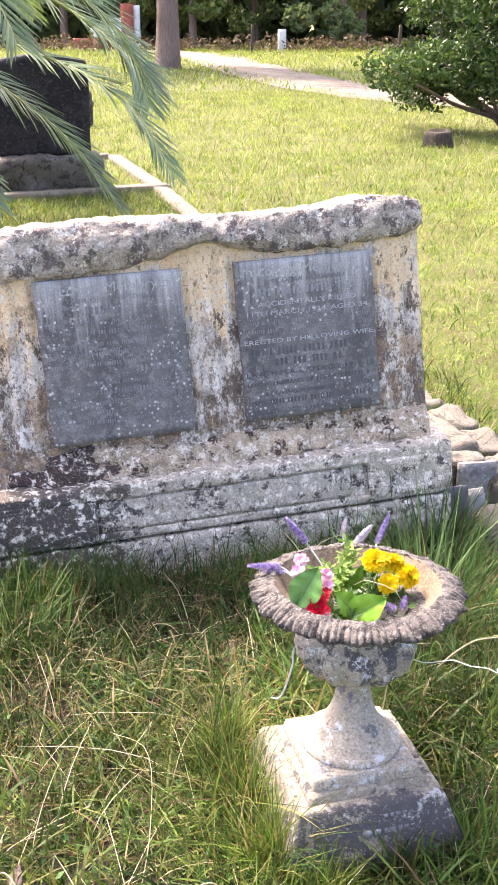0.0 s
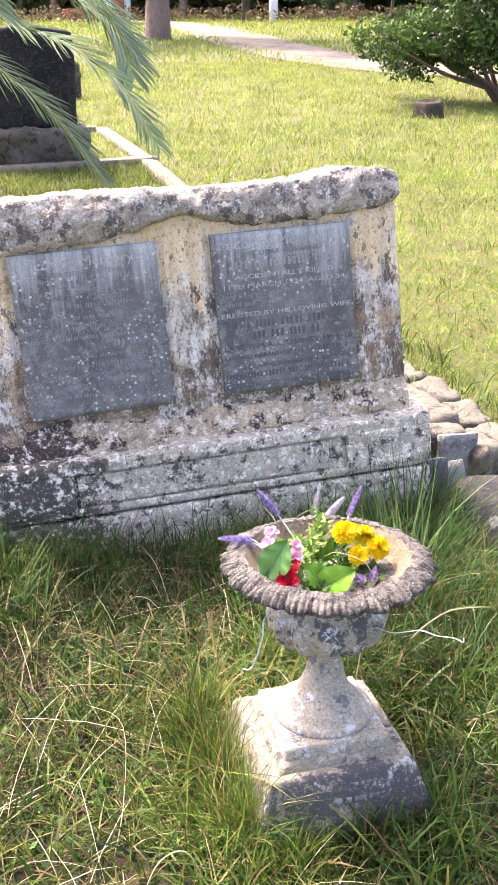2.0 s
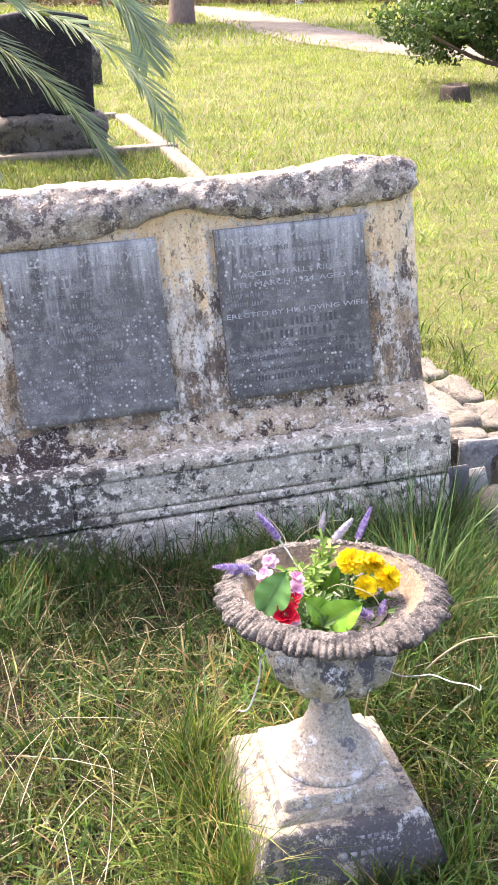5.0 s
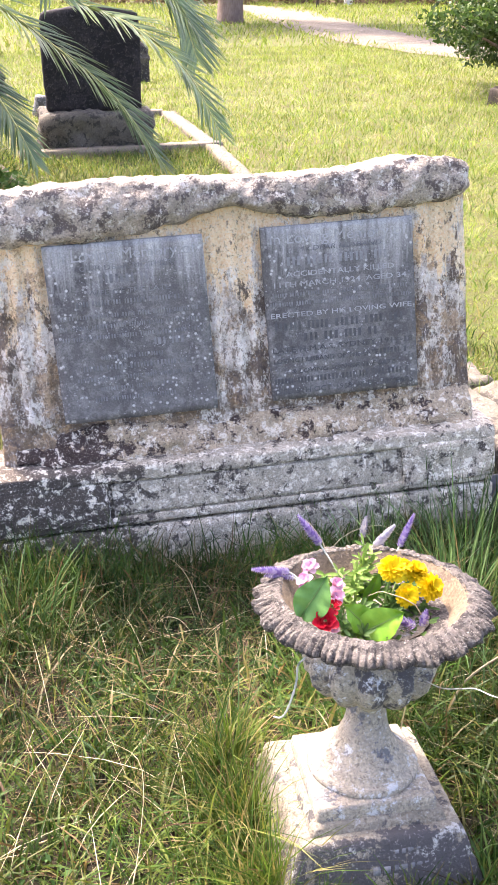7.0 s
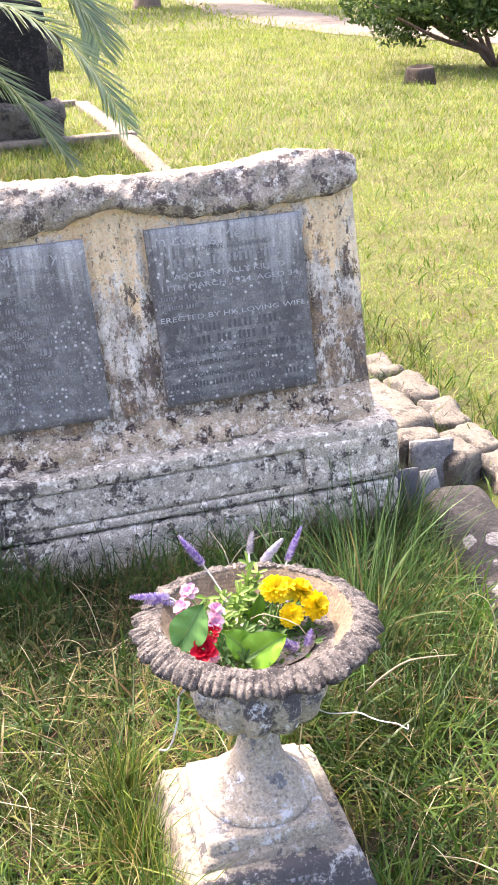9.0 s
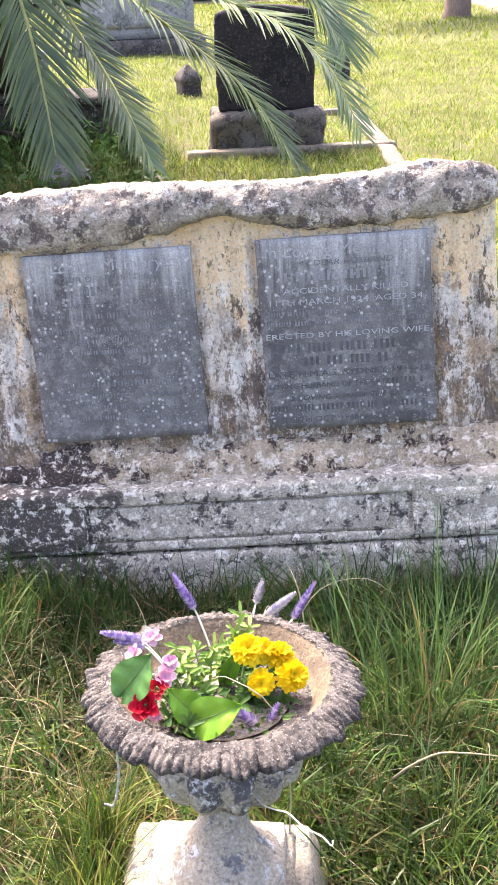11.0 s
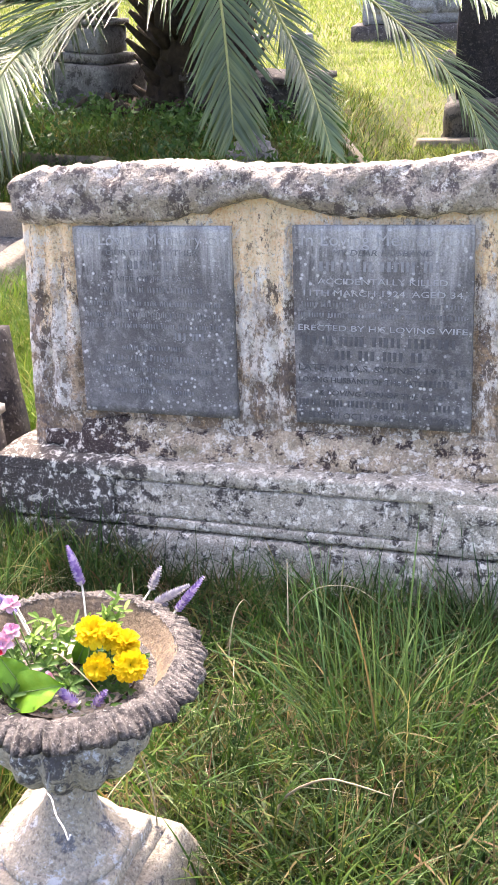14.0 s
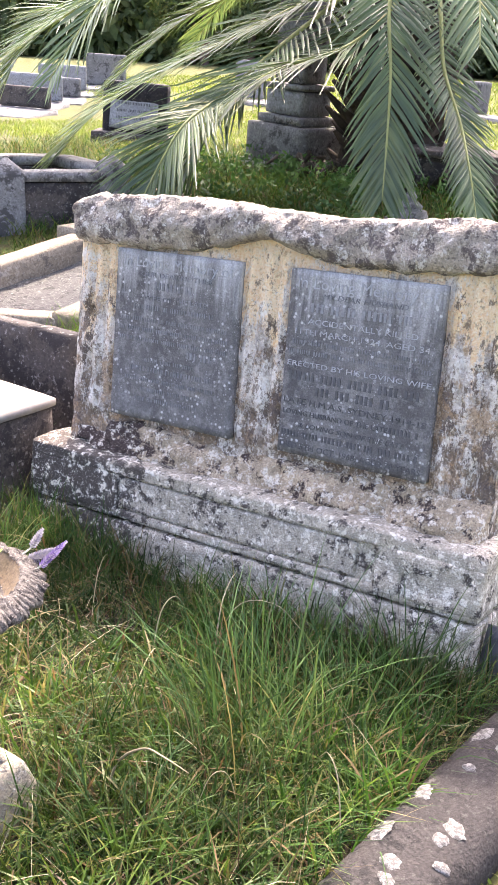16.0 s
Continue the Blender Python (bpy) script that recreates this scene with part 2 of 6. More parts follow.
DEADWOOD = grained("dead_wood", (0.040, 0.032, 0.026), (0.12, 0.095, 0.075), 16, 0.95, (3, 3, 0.6), 0.02)
TWINE = grained("twine", (0.62, 0.62, 0.60), (0.42, 0.42, 0.42), 300, 0.9)
LETTER_PALE = grained("pale_letters", (0.50, 0.50, 0.50), (0.24, 0.24, 0.245), 40, 0.7)
LETTER_MID = grained("worn_letters", (0.34, 0.34, 0.345), (0.17, 0.17, 0.172), 60, 0.7)
LETTER_DARK = grained("dark_letters", (0.065, 0.065, 0.068), (0.14, 0.14, 0.14), 40, 0.6)
LETTER_FAINT = grained("faint_letters", (0.12, 0.12, 0.125), (0.30, 0.30, 0.30), 40, 0.7)
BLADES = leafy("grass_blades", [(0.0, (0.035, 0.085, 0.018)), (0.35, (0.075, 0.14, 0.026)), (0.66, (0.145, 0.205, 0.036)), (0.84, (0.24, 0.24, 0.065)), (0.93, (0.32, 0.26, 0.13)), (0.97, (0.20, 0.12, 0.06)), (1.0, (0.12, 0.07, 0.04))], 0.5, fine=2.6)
# Greener blades, also darker because the headstone's shade is put into their colour.
BLADES_GREEN = leafy("shade_green_blades", [(0.0, (0.025, 0.068, 0.018)), (0.5, (0.062, 0.12, 0.028)), (0.78, (0.115, 0.16, 0.042)), (0.89, (0.28, 0.23, 0.11)), (0.97, (0.24, 0.14, 0.08)), (1.0, (0.14, 0.08, 0.05))], 0.45, fine=2.0)
BLADES_LUSH = leafy("fresh_blades", [(0.0, (0.035, 0.10, 0.018)), (0.5, (0.085, 0.165, 0.028)), (0.84, (0.16, 0.225, 0.045)), (0.93, (0.30, 0.23, 0.11)), (1.0, (0.16, 0.09, 0.05))], 0.4, fine=2.0)
BLADES_CLUMP = leafy("clump_blades", [(0.0, (0.07, 0.145, 0.05)), (0.5, (0.12, 0.215, 0.075)), (0.85, (0.20, 0.29, 0.11)), (0.95, (0.33, 0.30, 0.15)), (1.0, (0.26, 0.15, 0.09))], 0.4, fine=2.0)
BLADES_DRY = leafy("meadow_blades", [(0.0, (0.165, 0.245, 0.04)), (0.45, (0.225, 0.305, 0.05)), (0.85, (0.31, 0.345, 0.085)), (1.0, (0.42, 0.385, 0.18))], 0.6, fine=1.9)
BLADES_LAWN = leafy("lawn_tuft_blades", [(0.0, (0.09, 0.17, 0.03)), (0.6, (0.16, 0.25, 0.045)), (0.9, (0.26, 0.30, 0.08)), (1.0, (0.40, 0.34, 0.17))], 0.5, fine=1.4)
STRAW = leafy("straw", [(0.0, (0.42, 0.34, 0.20)), (1.0, (0.62, 0.54, 0.38))], 0.7, 0.2)
PALMLEAF = leafy("palm_leaf", [(0.0, (0.075, 0.13, 0.055)), (0.6, (0.13, 0.20, 0.085)), (1.0, (0.21, 0.27, 0.11))], 0.34, 0.3, 0.6)
RACHIS = grained("palm_stalk", (0.26, 0.28, 0.10), (0.36, 0.36, 0.16), 20, 0.5)
TREELEAF = leafy("tree_leaf", [(0.0, (0.10, 0.15, 0.075)), (0.7, (0.19, 0.25, 0.12)), (1.0, (0.30, 0.34, 0.16))], 0.6, 0.5)
LIGHTLEAF = leafy("light_tree_leaf", [(0.0, (0.09, 0.14, 0.04)), (0.7, (0.17, 0.21, 0.06)), (1.0, (0.28, 0.28, 0.10))], 0.6, 0.3)
BUSHLEAF = leafy("bush_leaf", [(0.0, (0.035, 0.07, 0.022)), (0.7, (0.07, 0.125, 0.036)), (1.0, (0.14, 0.195, 0.07))], 0.4, 0.35)
DEADLEAF = leafy("dead_leaf", [(0.0, (0.12, 0.085, 0.055)), (1.0, (0.22, 0.165, 0.10))], 0.8, 0.2)
THATCH = leafy("thatch", [(0.0, (0.13, 0.085, 0.045)), (0.6, (0.24, 0.175, 0.09)), (1.0, (0.36, 0.29, 0.17))], 0.8, 0.15)
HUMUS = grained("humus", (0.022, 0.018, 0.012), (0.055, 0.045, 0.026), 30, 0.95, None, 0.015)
WEED = leafy("weed_leaf", [(0.0, (0.04, 0.10, 0.03)), (1.0, (0.11, 0.20, 0.06))], 0.5, 0.3)


# ---- mesh tools ----
def link_mesh(name, me, material, parent=None, label="", smooth=True):
    me.materials.append(material)
    if smooth:
        me.shade_smooth()
    ob = new(name, me)
    if parent:
        ob.parent = parent
    if label:
        ob["label"] = label
    return ob


def part(name, bm, material, parent=None, label="", smooth=True):
    me = bpy.data.meshes.new(name)
    bmesh.ops.recalc_face_normals(bm, faces=bm.faces)
    bm.to_mesh(me)
    bm.free()
    return link_mesh(name, me, material, parent, label, smooth)


def thing(name, m, label, category, group="", kind=""):
    ob = new(name)
    ob.matrix_world = m
    ob.empty_display_size = 0.1
    return tagged(ob, label, category, group, kind)


def array_mesh(name, verts, faces):
    """A mesh from arrays: verts n x 3, faces m x k."""
    me = bpy.data.meshes.new(name)
    verts = np.ascontiguousarray(verts, dtype=np.float32)
    faces = np.ascontiguousarray(faces, dtype=np.int32)
    k = faces.shape[1]
    me.vertices.add(len(verts))
    me.vertices.foreach_set("co", verts.ravel())
    me.loops.add(faces.size)
    me.loops.foreach_set("vertex_index", faces.ravel())
    me.polygons.add(len(faces))
    me.polygons.foreach_set("loop_start", np.arange(0, faces.size, k, dtype=np.int32))
    me.update(calc_edges=True)
    return me


def rbox(x0, x1, y0, y1, z0, z1, res=0.04, r=0.01, rough=0.004, freq=9.0, shape=None, seed=0.0):
    """A block with rounded, worn edges and an uneven skin. shape(p, n) may move each point further."""
    bm = bmesh.new()
    lo, hi = (x0, y0, z0), (x1, y1, z1)
    cnt = [max(1, int(round((hi[i] - lo[i]) / res))) for i in range(3)]
    r = min(r, *[(hi[i] - lo[i]) / 2.01 for i in range(3)])
    seen = {}

    def vert(ix):
        if ix not in seen:
            p = Vector([lo[i] + (hi[i] - lo[i]) * ix[i] / cnt[i] for i in range(3)])
            q = Vector([min(max(p[i], lo[i] + r), hi[i] - r) for i in range(3)])
            n = (p - q)
            n = n.normalized() if n.length > 1e-9 else Vector((0, 0, 1))
            p = q + n * r
            if rough:
                s = p * freq + Vector((seed, seed * 2.3, seed * 0.7))
                p = p + n * rough * (noise.noise(s) + 0.6 * noise.noise(s * 2.7) + 0.35 * noise.noise(s * 6.1))
            if shape:
                p = shape(p, n)
            seen[ix] = bm.verts.new(p)
        return seen[ix]

    for a in range(3):
        b, c = (a + 1) % 3, (a + 2) % 3
        for end in (0, cnt[a]):
            for i in range(cnt[b]):
                for j in range(cnt[c]):
                    quad = []
                    for di, dj in ((0, 0), (1, 0), (1, 1), (0, 1)):
                        ix = [0, 0, 0]
                        ix[a], ix[b], ix[c] = end, i + di, j + dj
                        quad.append(vert(tuple(ix)))
                    bm.faces.new(quad)
    return bm


def merge(*bms):
    out = bms[0]
    for bm in bms[1:]:
        me = bpy.data.meshes.new("tmp")
        bm.to_mesh(me)
        bm.free()
        out.from_mesh(me)
        bpy.data.meshes.remove(me)
    return out


def spin(profile, n=48, ripple=None):
    """A turned body from (radius, height) pairs; ripple(i, angle) scales the radius of ring i."""
    bm = bmesh.new()
    rings = []
    for i, (r, z) in enumerate(profile):
        ring = []
        for k in range(n):
            a = 2 * math.pi * k / n
            s = ripple(i, a) if ripple else 1.0
            ring.append(bm.verts.new((r * s * math.cos(a), r * s * math.sin(a), z)))
        rings.append(ring)
    for a, b in zip(rings, rings[1:]):
        for k in range(n):
            bm.faces.new((a[k], a[(k + 1) % n], b[(k + 1) % n], b[k]))
    bm.faces.new(rings[0][::-1])
    bm.faces.new(rings[-1])
    return bm


def opened(bm):
    """Takes the lids off a turned body."""
    for f in [f for f in bm.faces if len(f.verts) > 8]:
        bm.faces.remove(f)
    return bm


def tube(points, radii, n=6, bm=None):
    """A bent, tapering rod through the points."""
    bm = bm or bmesh.new()
    pts = [Vector(p) for p in points]
    rings = []
    for i, p in enumerate(pts):
        d = (pts[min(i + 1, len(pts) - 1)] - pts[max(i - 1, 0)]).normalized()
        u = d.orthogonal().normalized() if abs(d.z) > 0.9 else d.cross(Vector((0, 0, 1))).normalized()
        v = d.cross(u)
        r = radii[i] if isinstance(radii, (list, tuple)) else radii
        rings.append([bm.verts.new(p + (u * math.cos(2 * math.pi * k / n) + v * math.sin(2 * math.pi * k / n)) * r) for k in range(n)])
    for a, b in zip(rings, rings[1:]):
        for k in range(n):
            bm.faces.new((a[k], a[(k + 1) % n], b[(k + 1) % n], b[k]))
    bm.faces.new(rings[0][::-1])
    bm.faces.new(rings[-1])
    return bm


def bezier(pts, n):
    """n + 1 points on the smooth curve through the control points (Catmull-Rom)."""
    P = [Vector(p) for p in pts]
    P = [P[0] * 2 - P[1]] + P + [P[-1] * 2 - P[-2]]
    out = []
    segs = len(P) - 3
    for i in range(n + 1):
        t = i / n * segs
        k = min(int(t), segs - 1)
        t -= k
        a, b, c, d = P[k:k + 4]
        out.append(0.5 * ((2 * b) + (c - a) * t + (2 * a - 5 * b + 4 * c - d) * t * t + (3 * b - a - 3 * c + d) * t ** 3))
    return out


# ---- ground ----
BANK_Y, BANK_Z = [-5, 2.6, 3.3, 5, 6.5, 8, 9.5, 12, 16, 20, 40, 500], [0, 0, 0.05, 0.3, 0.58, 0.64, 0.60, 0.30, 0.16, 0.12, 0.15, 0.2]
FLAT_Y, FLAT_Z = [-5, 2.6, 4, 7, 10, 20, 33, 40, 500], [0, 0, 0, 0, 0, 0.05, 0.10, 0.14, 0.2]


def lay(x, y):
    """Height of the ground, for numbers or arrays: a bank behind the headstone, a flatter meadow beside it."""
    x, y = np.asarray(x, dtype=float), np.asarray(y, dtype=float)
    w = np.clip((x - 0.15) / 0.6, 0, 1)
    w = w * w * (3 - 2 * w)
    z = sum(np.interp(y + s, BANK_Y, BANK_Z) * (1 - w) + np.interp(y + s, FLAT_Y, FLAT_Z) * w for s in (-0.3, 0.0, 0.3)) / 3
    return z + 0.010 * np.sin(3.1 * x + 1.7 * y) * np.sin(2.3 * y - x)


def ground_z(x, y):
    return float(lay(x, y))


def strip_lines(a, b, fine_a, fine_b, fine, n_far):
    """Grid lines: fine between fine_a and fine_b, ever wider beyond."""
    mid = np.arange(fine_a, fine_b + 1e-6, fine)
    low = fine_a - np.geomspace(fine, fine_a - a, n_far)[::-1]
    high = fine_b + np.geomspace(fine, b - fine_b, n_far)
    return np.concatenate([low, mid, high])


gx = strip_lines(-900, 900, -5, 8, 0.12, 30)
gy = strip_lines(-900, 1500, -1, 14, 0.12, 36)
GX, GY = np.meshgrid(gx, gy)
gv = np.stack([GX, GY, lay(GX, GY)], -1).reshape(-1, 3)
nx, ny = len(gx), len(gy)
base_i = (np.arange(ny - 1)[:, None] * nx + np.arange(nx - 1)[None, :]).ravel()
gf = np.stack([base_i, base_i + 1, base_i + nx + 1, base_i + nx], 1)
tagged(link_mesh("ground", array_mesh("ground", gv, gf), TURF), "uneven grassy ground of the old cemetery", "ground", kind="structure")


def road_strip(name, line, width, material, label):
    mid = bezier(line, 60)
    vs, fs = [], []
    for i, p in enumerate(mid):
        d = mid[min(i + 1, 60)] - mid[max(i - 1, 0)]
        side = Vector((d.y, -d.x, 0)).normalized()
        for k in range(9):
            s = (k / 8 - 0.5) * (width * (1 + 0.12 * noise.noise(Vector((i * 0.35, k // 5 * 7.0, 0)))))
            q = p + side * s
            vs.append((q.x, q.y, ground_z(q.x, q.y) + 0.02 + 0.03 * (1 - (2 * k / 8 - 1) ** 2)))
    for i in range(60):
        for k in range(8):
            a = i * 9 + k
            fs.append((a, a + 1, a + 10, a + 9))
    return tagged(link_mesh(name, array_mesh(name, np.array(vs), np.array(fs)), material), label, "road", kind="structure")


road_strip("road", [(16.89, 12.39, 0), (13.65, 16.45, 0), (11.03, 22.08, 0), (11.11, 28.92, 0), (12.24, 37.59, 0), (13.07, 49.84, 0), (2.48, 64.78, 0), (-19.65, 73.69, 0)], 2.7, ROADMAT, "pale gravel track curving through the grass")

# ---- the double headstone ----
HX, HY = Vector((0.996, -0.082, 0.041)), Vector((0.087, 0.984, -0.155))
HZ = HX.cross(HY).normalized()
HY = HZ.cross(HX).normalized()
STONE = Matrix.Translation((0.173, 2.893, 0.026)) @ Matrix((HX, HY, HZ)).transposed().to_4x4()
headstone = thing("headstone", STONE, "weathered double headstone with rock-faced cap and two slate plaques", "headstone")


def flutes(p, n):
    """Vertical ribs of the three pilasters, and the worn batter of the sides."""
    x, y, z = p
    if n.y < -0.5:
        for mid in (0.155, 0.783, 1.42):
            d = abs(x - mid)
            if d < 0.068 and 0.41 < z < 0.99:
                y -= 0.010
                if abs(d - 0.03) < 0.010:
                    y += 0.012
    wear = (0.020 * max(0.0, noise.noise(Vector((x * 5, 3.0, z * 7)))) + 0.009 * noise.noise(Vector((x * 17, 3.0, z * 17))) * max(0.0, 1.0 - (z - 0.3) * 2.2)) if n.y < -0.5 and z < 0.75 else 0
    spread = (0.95 - z) * 0.018
    x += -spread if x < 0.4 else spread if x > 1.2 else 0
    return Vector((x, y + wear, z))


part("body", rbox(0.060, 1.512, 0.014, 0.21, 0.26, 1.035, 0.0105, 0.012, 0.004, 14, flutes), LIMEWASH, headstone, "cream limewash peeling off grey stone")


CAP_X = (0.04, 0.11, 0.27, 0.43, 0.56, 0.64, 0.74, 0.80, 0.86, 0.94, 1.04, 1.19, 1.34, 1.45, 1.53)
CAP_LOW = (0.965, 0.951, 0.952, 0.956, 0.968, 0.982, 1.013, 1.018, 0.998, 0.980, 0.967, 0.969, 0.978, 0.989, 1.015)
CAP_TOP = (1.055, 1.100, 1.108, 1.110, 1.112, 1.108, 1.102, 1.100, 1.094, 1.092, 1.092, 1.102, 1.120, 1.106, 1.085)


def cap_shape(p, n):
    """Rock face: a dripping lower edge, a knobbly front and a broad uneven top."""
    x, y, z = p
    low = float(np.interp(x, CAP_X, CAP_LOW)) + 0.006 * noise.noise(Vector((x * 16, 0, 5)))
    top = float(np.interp(x, CAP_X, CAP_TOP)) + 0.008 * noise.noise(Vector((x * 8, y * 9, 1))) + 0.007 * noise.noise(Vector((x * 21, y * 21, 4)))
    f = (z - 0.97) / 0.11
    z = low + (top - low) * f
    g = max(0.0, min(1.0, f))
    lump = 0.018 * noise.noise(Vector((x * 9, 2.0, z * 11))) + 0.010 * noise.noise(Vector((x * 23, 6.0, z * 23))) + 0.007 * noise.noise(Vector((x * 55, 6.0, z * 55)))
    y -= max(0.0, -n.y) * (lump + 0.014 * math.sin(g * math.pi) - 0.012 * g)
    return Vector((x + 0.6 * lump * n.x, y, z))


part("cap", rbox(0.048, 1.515, -0.034, 0.225, 0.97, 1.08, 0.0095, 0.022, 0.006, 23, cap_shape), CAPSTONE, headstone, "rough rock-faced cap crusted with white and black lichen")


def ledge_shape(p, n):
    """A broken, lumpy offset: it swells and thins out along its run and rises between the plaques."""
    x, y, z = p
    bulge = 0.024 * noise.noise(Vector((x * 4.5, 1.0, z * 6))) + 0.024 * noise.noise(Vector((x * 15, 4.0, z * 19))) + 0.014 * noise.noise(Vector((x * 37, 2.0, z * 37)))
    f = (z - 0.295) / 0.103
    swell = 0.012 * math.sin(x * 5.0 + 0.6) + 0.030 * math.exp(-((x - 0.79) / 0.07) ** 2) + 0.012 * noise.noise(Vector((x * 9, 0, 2)))
    taper_left = max(0.0, 1 - (x - 0.085) / 0.22)
    z = 0.295 + (z - 0.295) * (1 - 0.42 * taper_left) + f * swell + 0.02 * taper_left * 0.5
    if n.y < 0.3:
        y -= bulge
        y += 0.020 * taper_left + 0.050 * max(0.0, min(1.0, f)) ** 1.3 + 0.05 * max(0.0, x - 1.46)
    return Vector((x, y, z))


part("ledge", rbox(0.085, 1.522, -0.034, 0.16, 0.290, 0.398, 0.0105, 0.016, 0.006, 19, ledge_shape), LEDGE, headstone, "broken rounded ledge blackened by growth at one end")


def worn_front(depth):
    """A stone whose front is chipped and pitted."""
    def f(p, n):
        x, y, z = p
        if n.y < -0.4:
            y -= depth * (max(-0.5, noise.noise(Vector((x * 9, 0, z * 14)))) + 0.6 * noise.noise(Vector((x * 26, 5, z * 26))))
        return Vector((x, y, z))
    return f


def weathered_top(p, n):
    """The long upper course: its top falls forward, its front is a worn roll."""
    x, y, z = p
    up = max(0.0, min(1.0, (z - 0.25) / 0.055))
    z -= up * (0.018 * max(0.0, min(1.0, (0.02 - y) / 0.10)) - 0.005 * noise.noise(Vector((x * 14, y * 14, 8))))
    if n.y < -0.4:
        y -= 0.005 * noise.noise(Vector((x * 12, 2, z * 20))) + 0.003 * noise.noise(Vector((x * 40, 2, z * 40)))
    return Vector((x, y, z))


part("base", rbox(-0.018, 1.558, -0.072, 0.22, 0.110, 0.290, 0.02, 0.01, 0.002, 13), BASESTONE, headstone, "pale base course with a sunk panel")
part("upper_rail", rbox(-0.026, 1.568, -0.089, 0.21, 0.245, 0.310, 0.008, 0.011, 0.002, 13, weathered_top), BASESTONE, headstone)
part("lower_rail", rbox(-0.022, 1.560, -0.085, 0.05, 0.109, 0.136, 0.008, 0.003, 0.002, 20), BASESTONE, headstone)
part("end_block", rbox(-0.024, 0.347, -0.089, 0.05, 0.122, 0.256, 0.010, 0.008, 0.002, 17, worn_front(0.006)), BASESTONE, headstone, "rough block black with growth and spotted with lichen")
part("end_block", rbox(1.262, 1.566, -0.092, 0.05, 0.122, 0.256, 0.010, 0.010, 0.002, 17, worn_front(0.012)), BASESTONE, headstone, "hacked rough block")
part("panel", rbox(0.357, 1.200, -0.082, -0.03, 0.141, 0.240, 0.010, 0.003, 0.0014, 24), BASESTONE, headstone, "worn raised panel in the base")
part("footing", rbox(0.004, 1.560, -0.090, 0.22, -0.30, 0.101, 0.016, 0.012, 0.006, 12, worn_front(0.006)), BASESTONE, headstone, "lichened footing sinking into the grass")


def flat_text(words, size, parent, x, z, y, material, align="CENTER", width=None, shear=0.0):
    """Raised letters on a plaque, in the plaque's own axes."""
    cu = bpy.data.curves.new("letters", "FONT")
    cu.body, cu.size, cu.align_x, cu.extrude, cu.shear = words, size, align, 0.0009, shear
    cu.resolution_u = 2
    tmp = new("letters", cu)
    bpy.context.view_layer.update()
    me = bpy.data.meshes.new_from_object(tmp.evaluated_get(bpy.context.evaluated_depsgraph_get()))
    bpy.data.objects.remove(tmp)
    bpy.data.curves.remove(cu)
    co = np.zeros(len(me.vertices) * 3, dtype=np.float32)
    me.vertices.foreach_get("co", co)
    co = co.reshape(-1, 3)
    span = co[:, 0].max() - co[:, 0].min()
    s = (width / span) if width else 1.0
    out = np.stack([x + (co[:, 0] - (co[:, 0].max() + co[:, 0].min()) / 2) * s, y - co[:, 2], z + co[:, 1]], 1)
    me.vertices.foreach_set("co", out.astype(np.float32).ravel())
    me.update()
    return tagged(link_mesh("inscription", me, material, parent, smooth=False), kind="stuff")


def bars(parent, x, z, y, width, size, material, letter=0.60):
    """A line of writing as plain upright bars, word by word."""
    rng = random.Random(int(z * 9999))
    left, bm = x - width / 2, None
    while left < x + width / 2 - size * letter:
        for k in range(rng.choice((3, 4, 5, 6, 7))):
            w = size * letter * rng.uniform(0.6, 0.9)
            if left + w > x + width / 2:
                break
            stroke = rbox(left, left + w * 0.55, y - 0.0008, y + 0.001, z, z + size * 0.70, 0.2, 0.0003, 0)
            bm = merge(bm, stroke) if bm else stroke
            left += w
        left += size * 0.42
    return tagged(part("inscription", bm, material, parent, smooth=False), kind="stuff")


def plaque(x0, x1, z0, z1, label):
    def lean(p, n):
        return Vector((p.x + 0.008 * (z1 - p.z) / (z1 - z0), p.y, p.z))
    return part("plaque", rbox(x0, x1, -0.013, 0.022, z0, z1, 0.02, 0.002, 0.0008, 20, lean), SLATE, headstone, label)


left_plaque = plaque(0.236, 0.698, 0.422, 0.946, "grey slate plaque dotted with pale lichen")
right_plaque = plaque(0.870, 1.334, 0.424, 0.948, "grey slate plaque with raised lettering")
FACE = -0.0138
W, D, MID, FAINT = LETTER_PALE, LETTER_DARK, LETTER_MID, LETTER_FAINT
lx, rx_ = 0.471, 1.106
flat_text("In Loving Memory of", 0.044, left_plaque, lx, 0.896, FACE, W, width=0.41)
flat_text("OUR DEAR MOTHER", 0.021, left_plaque, lx, 0.868, FACE, FAINT, width=0.27)
bars(left_plaque, lx, 0.830, FACE, 0.16, 0.034, FAINT)
flat_text("WIFE OF THE LATE", 0.021, left_plaque, lx, 0.797, FACE, FAINT, width=0.24)
bars(left_plaque, lx, 0.767, FACE, 0.31, 0.020, FAINT)
for i, (w, size) in enumerate(((0.41, 0.017), (0.42, 0.017), (0.41, 0.017), (0.10, 0.030), (0.20, 0.017), (0.31, 0.022), (0.35, 0.017), (0.22, 0.017), (0.26, 0.017))):
    bars(left_plaque, lx + (0.11 if i == 3 else 0), 0.730 - 0.031 * i, FACE, w, size, FAINT)
flat_text("In Loving Memory of", 0.046, right_plaque, rx_, 0.897, FACE, W, width=0.42)
flat_text("MY DEAR HUSBAND", 0.021, right_plaque, rx_, 0.872, FACE, FAINT, width=0.26, shear=0.2)
bars(right_plaque, rx_, 0.832, FACE, 0.325, 0.036, MID)
